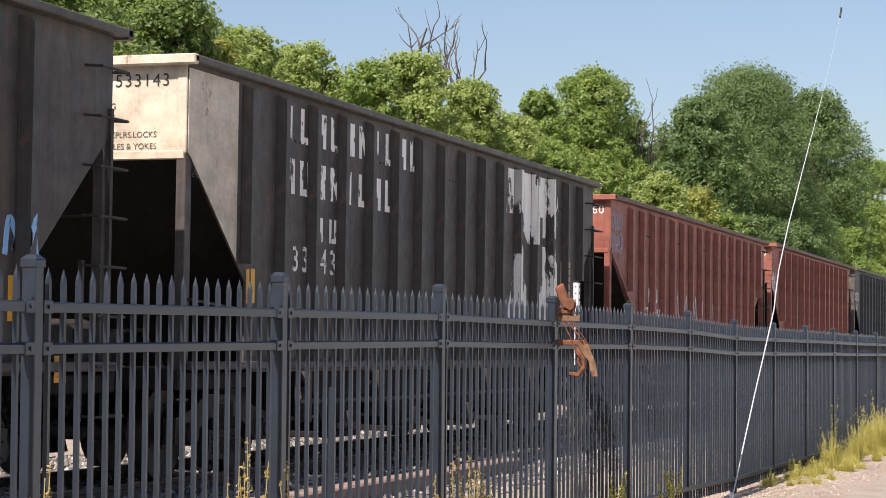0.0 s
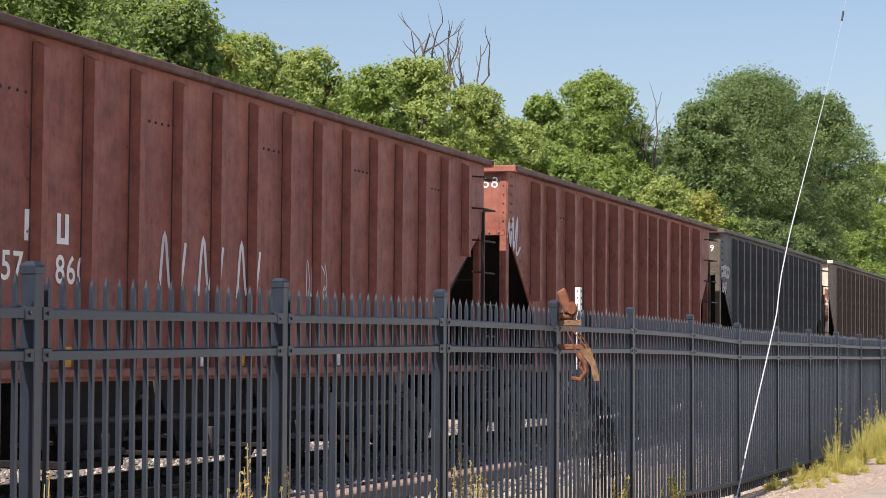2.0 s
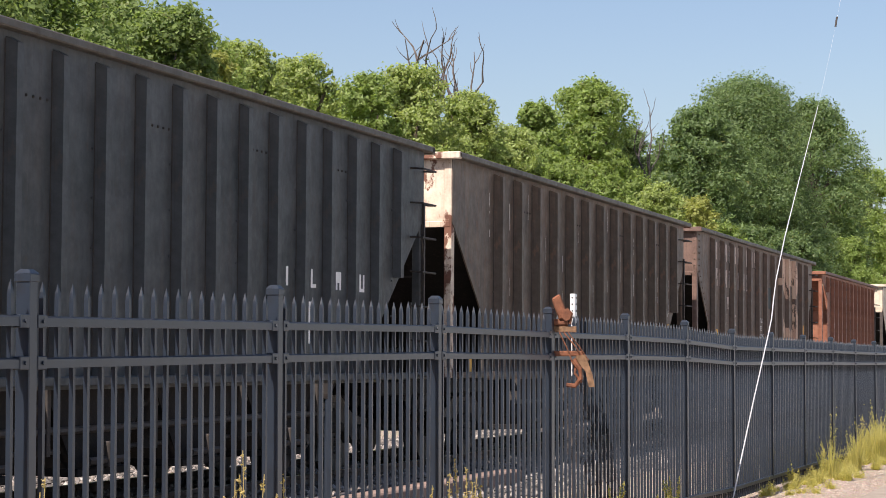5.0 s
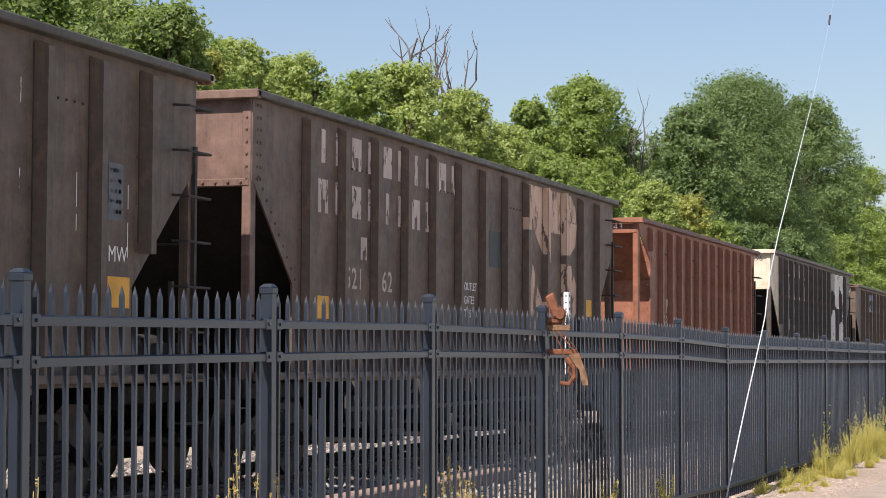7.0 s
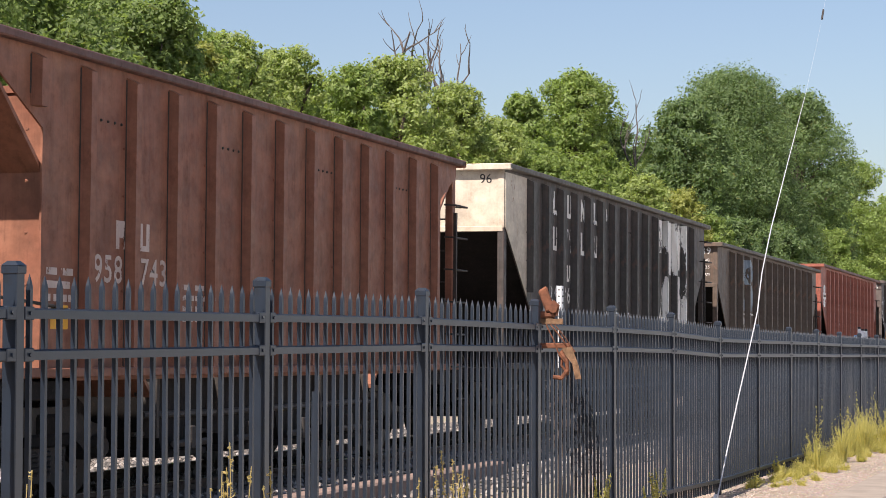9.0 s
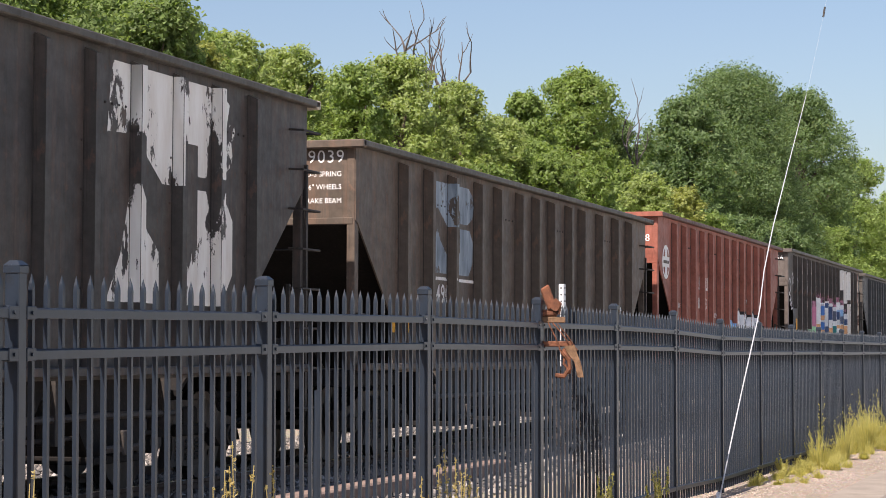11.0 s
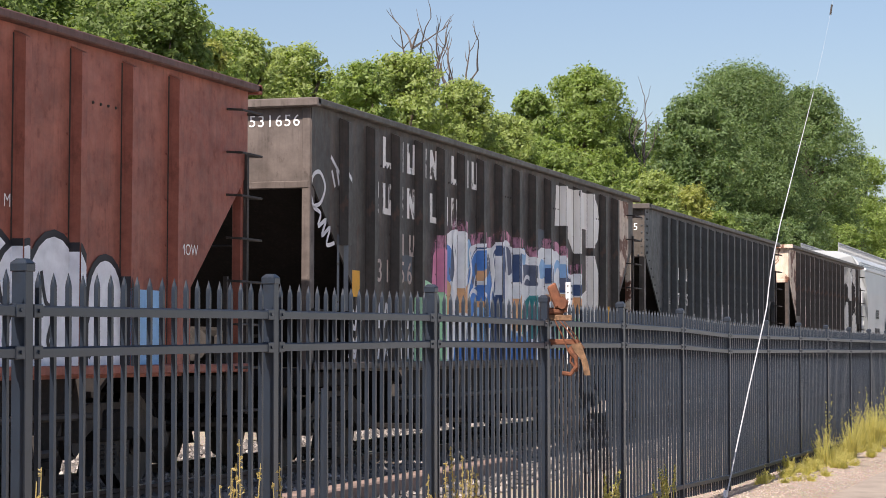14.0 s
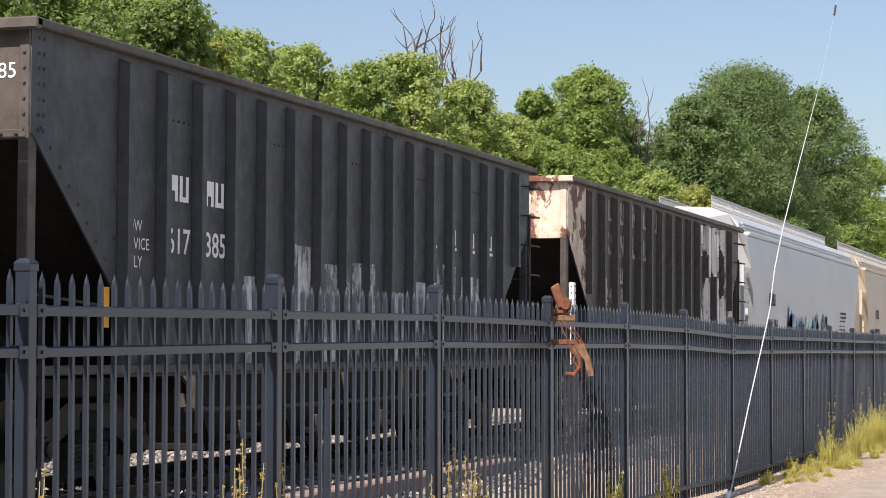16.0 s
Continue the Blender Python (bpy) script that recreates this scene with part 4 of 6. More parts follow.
c = joined(hopper(81.17, 95.58, 4.02, 0.95, BROWN_A, "brown-black steel hopper car with rust-eaten cream end", CREAM_RUST, 0, trail_paint=BROWN_A, posts=(1.89, (0.95,))), 81.17)
for t, z in (("SCRAP TIE", 2.14), ("SERVICE ONLY", 1.95)):
    w = words(c, t, 7.06, z, 0.17, WHITE_CLEAN)
    w.matrix_local = w.matrix_local @ Matrix.Diagonal((0.48, 1, 1, 1))
painted(c, small_lines(7.06, 1.75, 0.45, 3, 0.08, 0.17), WHITE_PAINT, "stencil_lines")
chip = random.Random(5)
painted(c, [bar(r + 0.075, chip.uniform(2.2, 3.5), 0.014, chip.uniform(0.12, 0.4)) for r in c[1] for q in range(2)], WHITE_WORN, "paint_chips", "pale paint chips along the posts")
painted(c, [bar(13.0, 2.52, 0.28, 0.50)], plain("grey_panel", (0.11, 0.12, 0.13), 0.6), "data_panel", "grey weathered data panel")
painted(c, small_lines(13.03, 2.94, 0.22, 5, 0.035, 0.09), WHITE_WORN, "stencil_lines")
words(c, "MW", 13.0, 2.16, 0.20, WHITE_CLEAN)
yellow_tags(c, [(13.0, 1.76, 0.42, 0.27)])
yellow_tags(c, [(1.0, SILL + 0.05, 0.2, 0.2)])

c = joined(hopper(96.92, 112.29, 4.03, 1.02, BROWN_B, "dark brown riveted hopper car with peeling tan emblem", car_paint("rosy_brown_end_paint", (0.125, 0.080, 0.064), (0.06, 0.035, 0.028), 0.6), 0, riveted=True, cut=(1.08, 1.0), deep=0.095, posts=(1.39, (1.063,))), 96.92)
sign_lettering(c, 2.15, FADED_LETTER, "", FADED_LETTER, 3.48, 1.76)
words(c, "521", 3.0, 2.12, 0.34, FADED_LETTER, "side", 1.15)
words(c, "62", 4.2, 2.12, 0.34, FADED_LETTER, "side", 1.15)
roundel(c, 10.2, 1.6, 3.1, 2.3, TAN_WORN, "large peeling tan emblem")
yellow_tags(c, [(2.15, 1.76, 0.34, 0.25)])
yellow_tags(c, [(13.9, 2.02, 0.36, 0.27)])
for t, z in (("OUTLET", 2.24), ("GATES", 2.06), ("THIS BLKD", 1.88)):
    words(c, t, 7.4, z, 0.15, WHITE_CLEAN)
painted(c, [bar(8.55, 2.6, 0.6, 0.5)], plain("dull_green_patch", (0.035, 0.045, 0.045), 0.6), "repair_patch", "dull grey-green paint patch")

c = joined(hopper(114.28, 126.37, 3.87, 0.88, RED_C, "brick-red steel hopper car with open end platform", RED_C, 0, end_depth=0.22, cut=(0.95, 0.5), recess=0.05, platform=1.0, deep=0.095, chord=CHORD, posts=(0.81, (0.857,))), 114.28)
words(c, "958743", 0.30, 3.66, 0.17, WHITE_CLEAN, "end", 1.15)
lettered(c, letter_bars(2.64, 2.22, 2, 0.25, 2.3), FADED_LETTER)
words(c, "958", 2.22, 1.92, 0.34, FADED_LETTER, "side", 1.12)
words(c, "743", 3.12, 1.92, 0.34, FADED_LETTER, "side", 1.12)
painted(c, small_lines(1.40, 1.95, 0.5, 4, 0.06, 0.11), FADED_LETTER, "stencil_lines")
painted(c, small_lines(4.02, 1.9, 0.55, 4, 0.05, 0.10), FADED_LETTER, "stencil_lines")
yellow_tags(c, [(1.48, 1.50, 0.30, 0.2)])

c = joined(hopper(128.68, 143.58, 4.03, 0.87, BLACK_A, "black steel hopper car with a peeling cream end", CREAM, 1.13, cut=(1.36, 1.15), deep=0.105, posts=(1.21, (0.868,))), 128.68)
sign_lettering(c, 2.55, WHITE_WORN, "524196", WHITE_WORN)
roundel(c, 10.6, 1.75, 2.75, 2.12, WHITE_WORN)
words(c, "96", 0.2, 3.76, 0.19, BLACK_STENCIL, "end")
tag(c, 0.2, 3.3, 0.8, 0.5, 22, SPRAY_BLACK, 5, 0.013)
tag(c, 6.3, 1.7, 2.0, 0.4, 23, SPRAY_WHITE, 5, 0.03)

c = joined(hopper(145.11, 160.31, 3.75, 1.05, BROWN_A, "brown-black steel hopper car with a chalky blue-white emblem", posts=(1.54, (0.96, 0.97, 1.15, 0.92, 1.10, 0.88, 0.89, 1.04, 0.84, 1.19, 1.12, 1.03))), 145.11)
words(c, "549039", 0.15, 3.50, 0.21, WHITE_CLEAN, "end", 1.12)
for t, z in (("D-3 SPRING", 3.34), ("36\" WHEELS", 3.19), ("NO.24 BRAKE BEAM", 3.03)):
    words(c, t, 0.18, z, 0.085, WHITE_CLEAN, "end")
roundel(c, 3.0, 2.33, 1.9, 1.18, chipped("chalky_blue_white_paint", (0.36, 0.43, 0.49), 0.46, (0.12, 0.16, 0.20), 3.2), "chalky blue-white sprayed emblem")
painted(c, [bar(3.0, 2.24, 1.9, 0.04)], WHITE_PAINT, "emblem_line")
words(c, "549039", 3.1, 1.95, 0.34, WHITE_PAINT, "side", 1.12)
for x in (1.55, 1.85, 5.2, 9.8):
    yellow_tags(c, [(x, SILL + 0.42, 0.18, 0.2)])
painted(c, [bar(13.4, 1.7, 0.2, 0.4)], WHITE_CLEAN, "placard", "small white placard")

c = joined(hopper(161.4, 175.69, 3.97, 1.0, RED_D, "warm red steel hopper car with a white round emblem", deep=0.10, chord=CHORD, posts=(1.31, (0.937,))), 161.4)
words(c, "81048", 0.16, 3.42, 0.19, WHITE_CLEAN, "end")
ell = [(1.06 + 0.33 * math.cos(a * math.pi / 12), 3.05 + 0.33 * math.sin(a * math.pi / 12)) for a in range(24)]
painted(c, [ell], WHITE_CLEAN, "emblem", "white round emblem with a white cross on red fields")
for q in range(4):
    turn = math.pi / 2 * q
    pts = [(0.10, 0.10), (0.255, 0.10), (0.23, 0.155), (0.155, 0.23), (0.10, 0.255)]
    painted(c, [[(1.06 + u * math.cos(turn) - v * math.sin(turn), 3.05 + u * math.sin(turn) + v * math.cos(turn)) for u, v in pts]], RED_D, "emblem_field", "dark red field of the round emblem", lift=0.008)
painted(c, [bar(0.81, 3.02, 0.5, 0.06)], FADED_STENCIL, "emblem_band", lift=0.009)
lettered(c, letter_bars(4.21, 2.61, 4, 0.27, 1.25), WHITE_PAINT)
painted(c, [bar(3.80, 1.75, 1.78, 1.42)], car_paint("pinkish_touch_up_paint", (0.300, 0.105, 0.075), wear=0.2), "repainted_patch", "paler repainted patch round the number", lift=0.002)
words(c, "81048", 4.21, 2.22, 0.33, WHITE_PAINT, "side", 1.15)
for x, z in ((2.01, 2.19), (5.91, 2.05), (9.9, 2.44), (13.1, 2.2)):
    words(c, "MOW", x, z, 0.15, WHITE_CLEAN)
LOOPS = plain("pale_grey_spray_fill", (0.76, 0.78, 0.82), 0.6, 0, 0.15)
def finger(x, top, wide, low):
    """A round-topped upright letter stroke."""
    return [(x - wide, low), (x + wide, low)] + [(x + wide * math.cos(math.pi * k / 10), top - wide * 1.15 + wide * 1.15 * math.sin(math.pi * k / 10)) for k in range(11)]


painted(c, [finger(7.95, 2.05, 0.40, SILL)], SPRAY_BLUE, "graffiti_fill", "pale blue end of the bubble graffiti", lift=0.004, wrap=True)
painted(c, [bar(11.9, SILL, 0.85, 0.72)], SPRAY_BLUE, "graffiti_fill", "pale blue end of the bubble graffiti", lift=0.004, wrap=True)
for k, (x, top, wide) in enumerate(((8.35, 1.86, 0.26), (8.88, 2.27, 0.40), (9.74, 2.22, 0.34), (10.12, 2.14, 0.34), (10.72, 2.24, 0.44), (11.62, 2.08, 0.30))):
    painted(c, [finger(x, top + 0.06, wide + 0.08, SILL)], SPRAY_BLACK, "graffiti_outline", "black outline of the bubble graffiti", lift=0.0050 + 0.0008 * k, wrap=True)
    painted(c, [finger(x, top, wide, SILL)], LOOPS, "graffiti_fill", "white fill of the bubble graffiti", lift=0.0054 + 0.0008 * k, wrap=True)
for x in (8.95, 9.9, 10.6, 11.2):
    scrawl(c, [(x - 0.1, 1.95), (x - 0.02, 1.70), (x + 0.12, 1.62), (x + 0.02, 1.38), (x + 0.16, 1.25)], 0.05, SPRAY_BLACK, "graffiti_line").matrix_basis = Matrix.Translation((0, -0.008, 0))

c = joined(hopper(177.41, 192.6, 4.03, 0.87, BLACK_A, "black steel hopper car with a large blue and white graffiti piece", car_paint("sooty_grey_end_paint", (0.10, 0.083, 0.074), (0.04, 0.03, 0.025), 0.6), 0, trail_paint=CREAM_RUST, cut=(1.36, 1.15), deep=0.105, posts=(0.90, (0.854,))), 177.41)
sign_lettering(c, 2.16, WHITE_PAINT, "531656", FADED_LETTER, 3.15)
words(c, "531656", 0.14, 3.74, 0.18, WHITE_CLEAN, "end", 1.15)
scrawl(c, [(0.42, 2.85), (0.33, 3.02), (0.40, 3.2), (0.6, 3.25), (0.75, 3.1), (0.62, 2.92), (0.42, 2.86), (0.62, 2.80), (0.55, 2.66), (0.78, 2.74), (0.66, 2.56), (0.9, 2.66), (0.8, 2.47), (1.04, 2.5)], 0.045, SPRAY_WHITE, label="white sprayed scribble")
for pts in ([(0.92, 3.45), (1.2, 3.28), (1.51, 3.10), (1.42, 3.3)], [(0.95, 3.3), (1.05, 3.12)], [(1.1, 3.32), (1.18, 3.15)]):
    scrawl(c, pts, 0.045, SPRAY_WHITE)
PIECE = {"white": (0.80, 0.82, 0.84), "navy": (0.045, 0.085, 0.19), "blue": (0.07, 0.22, 0.56), "sky": (0.26, 0.46, 0.70), "orange": (0.72, 0.40, 0.20), "teal": (0.03, 0.26, 0.27), "green": (0.42, 0.72, 0.46), "slate": (0.10, 0.12, 0.18), "pink": (0.66, 0.26, 0.40)}
PIECE = {k: plain("%s_spray_paint" % k, v, 0.6, 0, 0.22, 3) for k, v in PIECE.items()}
HALO = chipped("pink_spray_halo", (0.70, 0.34, 0.46), 0.56, size=3.0, soft=0.10)
roundel(c, 10.3, 1.75, 2.8, 2.1, chipped("chipped_white_emblem_paint", (0.82, 0.81, 0.78), 0.42, (0.72, 0.68, 0.62), 2.2))
rng = random.Random(31)


def piece_top(x):
    """The wavy upper edge of the sprayed piece, high over its letters."""
    return 2.78 + 0.07 * math.sin(x * 2.6 + 0.6) + 0.05 * math.sin(x * 6.1) - max(0.0, x - 10.3) * 0.20


COATS = []


def coat():
    """Each new coat of paint lies a hair above the last."""
    COATS.append(0)
    return 0.0052 + 0.00006 * len(COATS)


def fill(name, outline, what="letter fill"):
    painted(c, [outline], PIECE[name], "graffiti_fill", "%s %s of the graffiti piece" % (name, what), coat(), True)


def arch(name, x, z, rx, rz, thick, a=0, b=180):
    """A curved band of spray paint round (x, z)."""
    turns = [radians(a + (b - a) * k / 14) for k in range(15)]
    fill(name, [(x + rx * math.cos(t), z + rz * math.sin(t)) for t in turns] + [(x + (rx - thick) * math.cos(t), z + (rz - thick) * math.sin(t)) for t in turns[::-1]], "curve")


def slab(name, x0, x1, z0, z1, lean=0.05, bulge=0.10):
    """A letter stroke that leans and swells, with a curved head and foot."""
    sag = min(0.05, (z1 - z0) * 0.2) if z0 > SILL + 0.05 else 0.0
    fill(name, [(x0 + (x1 - x0) * k / 6, z0 - sag * math.sin(math.pi * k / 6)) for k in range(7)] + [(x1 + lean + (x0 - x1) * k / 6, z1 - bulge * 0.5 + bulge * math.sin(math.pi * k / 6) * (1 if k < 4 else 1.25)) for k in range(7)])


def flick(points, width=0.05):
    """A white highlight drawn over the fills."""
    lifted = scrawl(c, points, width, PIECE["white"], "graffiti_line", "white highlight line of the graffiti piece")
    lifted.matrix_basis = Matrix.Translation((0, -0.0095, 0))


def dots(x, z, wide, high, n):
    for _ in range(n):
        u, v, r = x + rng.uniform(-wide, wide), z + rng.uniform(-high, high), rng.uniform(0.04, 0.075)
        painted(c, [[(u + r * 0.75 * math.cos(q * math.pi / 5), v + r * 1.2 * math.sin(q * math.pi / 5)) for q in range(10)]], PIECE["slate"], "graffiti_dot", "", coat(), True)


edge = [4.85 + 0.18 * k for k in range(39)]
painted(c, [[(4.40, 2.05), (4.42, 2.6)] + [(u, piece_top(u) + 0.15) for u in edge] + [(11.95, 1.9)]], HALO, "graffiti_halo", "soft pink halo of the graffiti piece", lift=0.004, wrap=True)
painted(c, [[(4.80, SILL)] + [(u, piece_top(u)) for u in edge] + [(11.8, SILL)]], PIECE["white"], "graffiti_ground", "white outline of the graffiti piece", lift=0.005, wrap=True)
slab("pink", 4.42, 4.80, 2.05, 2.55)
slab("green", 3.75, 4.80, SILL, 2.05, 0.0, 0.25)
slab("blue", 4.86, 5.22, 2.22, 2.62, 0.05)
slab("slate", 5.16, 5.34, 2.25, 2.66)
dots(5.08, 2.42, 0.15, 0.12, 3)
slab("orange", 4.88, 5.20, 1.82, 2.16, 0.03)
slab("orange", 5.40, 5.76, 1.84, 2.12)
slab("sky", 5.82, 6.02, 2.45, 2.74)
slab("blue", 5.30, 6.90, SILL, 1.40)
for x in (5.5, 6.9, 7.7, 8.5, 9.3, 10.2):
    slab("navy", x, x + 0.16, SILL, 1.62, 0.04, 0.08)
    slab("sky", x + 0.22, x + 0.42, SILL, 1.55, -0.03, 0.08)
arch("navy", 6.45, 1.95, 0.62, 0.76, 0.02)
arch("blue", 6.45, 1.93, 0.60, 0.74, 0.26)
arch("slate", 6.45, 1.93, 0.60, 0.74, 0.26, 40, 75)
arch("orange", 6.45, 1.95, 0.30, 0.46, 0.10, 20, 130)
arch("blue", 6.45, 1.62, 0.56, 0.58, 0.22)
arch("orange", 6.45, 1.50, 0.30, 0.50, 0.13, 30, 150)
slab("sky", 6.20, 6.65, 1.40, 1.86)
dots(6.75, 2.55, 0.16, 0.12, 4)
slab("navy", 7.06, 7.52, SILL, 2.72, 0.0, 0.08)
slab("blue", 7.30, 7.50, 1.4, 2.40)
arch("white", 7.15, 2.35, 0.10, 0.30, 0.05, 60, 300)
slab("slate", 7.66, 7.98, 2.42, 2.72, -0.05)
slab("navy", 8.02, 8.34, 2.30, 2.64, -0.04)
dots(7.85, 2.55, 0.14, 0.12, 3)
slab("orange", 7.98, 8.30, 1.62, 2.06)
slab("blue", 7.62, 8.90, SILL, 1.46)
slab("sky", 8.44, 8.66, 2.56, 2.74)
slab("slate", 8.42, 9.20, 2.30, 2.54, 0.0, 0.04)
dots(8.72, 2.40, 0.22, 0.08, 4)
arch("teal", 9.0, 1.50, 0.62, 0.62, 0.26, 30, 175)
slab("teal", 8.86, 9.24, 1.50, 2.10)
slab("sky", 9.36, 9.74, 2.42, 2.62)
slab("navy", 9.78, 10.14, 2.34, 2.58)
slab("orange", 9.74, 10.08, 2.06, 2.26)
arch("teal", 9.95, 1.45, 0.45, 0.50, 0.18, 20, 170)
arch("sky", 10.45, 2.30, 0.30, 0.40, 0.12, 20, 180)
slab("navy", 10.58, 10.90, 2.22, 2.48)
slab("orange", 10.42, 10.84, 1.92, 2.12)
slab("slate", 10.98, 11.24, 2.16, 2.42)
slab("navy", 11.28, 11.60, 2.20, 2.34, 0.05, 0.02)
slab("orange", 11.24, 11.56, 1.92, 2.10)
slab("green", 10.30, 11.75, 1.30, 1.80)
slab("blue", 9.0, 11.0, SILL, 1.30)
for x in (5.25, 5.95, 7.0, 7.62, 8.42, 9.3, 10.15, 10.95):
    flick([(x, 1.75), (x - 0.06, 2.05), (x + 0.10, 2.35), (x + 0.02, piece_top(x) - 0.08), (x + 0.22, piece_top(x + 0.2) - 0.03)], 0.07)
for x, z in ((5.9, 1.95), (8.5, 2.22), (9.35, 2.05), (10.3, 2.15)):
    flick([(x, z), (x + 0.2, z + 0.16), (x + 0.5, z + 0.10), (x + 0.8, z + 0.02)], 0.06)
for x in (6.2, 8.9, 10.0):
    flick([(x, 1.3), (x + 0.1, 1.6), (x + 0.3, 1.72), (x + 0.45, 1.5), (x + 0.42, 1.25)], 0.06)
dots(6.2, 2.30, 0.2, 0.15, 3)
dots(10.7, 2.35, 0.12, 0.08, 3)
SLATE = plain("slate_repair_paint", (0.075, 0.09, 0.11), 0.6)
for x, z, w, h in ((1.12, 1.75, 0.36, 0.85), (3.3, 2.15, 0.36, 0.32), (9.35, 2.62, 0.42, 0.5)):
    painted(c, [bar(x, z, w, h)], SLATE, "repair_patch", "dull slate-blue repair patch", lift=0.003, faces=False)
for x, w, k in ((1.5, 0.34, 61), (2.45, 0.40, 62), (2.95, 0.35, 63), (3.5, 0.5, 64), (4.1, 0.45, 65)):
    for z in (1.18, 1.55):
        tag(c, x, z, w, 0.30, k + int(z * 10), SPRAY_WHITE, 2, 0.055, "white sprayed scribbles along the sill")
yellow_tags(c, [(1.6, 1.92, 0.24, 0.3)])
yellow_tags(c, [(13.46, 1.75, 0.36, 0.3)])
painted(c, [[(14.3, 3.9), (15.2, 3.9), (15.2, 3.0), (14.3, 2.1)]], CREAM_RUST, "rusty_end_paint", "rust-streaked cream paint on the trailing corner")

c = joined(hopper(193.58, 208.04, 3.97, 0.80, BLACK_B, "blue-black riveted steel hopper car with white stencils", car_paint("grey_black_end_paint", (0.075, 0.066, 0.058), (0.03, 0.025, 0.02), 0.4), 0, riveted=True, deep=0.10, cut=(1.55, 1.3), posts=(1.58, (0.754,))), 193.58)
lettered(c, letter_bars(2.88, 2.68, 2, 0.24, 1.2) + letter_bars(3.67, 2.68, 2, 0.24, 1.2), WHITE_CLEAN)
words(c, "617", 2.85, 2.20, 0.33, WHITE_CLEAN, "side", 1.0)
words(c, "385", 3.66, 2.20, 0.33, WHITE_CLEAN, "side", 1.0)
for t, z in (("MOW", 2.36), ("SERVICE", 2.20), ("ONLY", 2.04)):
    words(c, t, 1.95, z, 0.15, WHITE_CLEAN)
words(c, "385", 0.14, 3.50, 0.18, WHITE_CLEAN, "end")
for k in range(4):
    painted(c, letter_bars(10.4 + 0.8 * k, 2.67, 1, 0.2) + [bar(10.4 + 0.8 * k, 2.60, 0.2, 0.04)], WHITE_CLEAN, "lettering")
SMEAR = chipped("chalky_white_smears", (0.74, 0.75, 0.75), 0.55, (0.32, 0.33, 0.34), 1.6, soft=0.10)
for k in range(8):
    painted(c, [bar(4.6 + 1.0 * k, 1.15, 0.75, rng.uniform(0.8, 1.3))], SMEAR, "chalk_smear", "chalky white smear")
yellow_tags(c, [(1.62, 1.5, 0.12, 0.35)])

c = joined(hopper(210.18, 224.81, 4.03, 0.87, BLACK_A, "black steel hopper car with a rusty cream end", CREAM_RUST, 1.13, cut=(1.36, 1.15), deep=0.105, posts=(1.21, (0.868,))), 210.18)
sign_lettering(c, 2.55, DIM_LETTER, "524088", FADED_LETTER)
painted(c, [bar(2.4, 1.5, 0.16, 1.0)], FADED_LETTER, "paint_streak")
painted(c, [bar(3.5, 1.5, 0.12, 0.9)], FADED_LETTER, "paint_streak")
roundel(c, 10.6, 1.75, 2.75, 2.12, WHITE_WORN)


WALK_STEEL = plain("dull_galvanised_grating", (0.34, 0.35, 0.35), 0.55, 0.2, 0.12, 8)


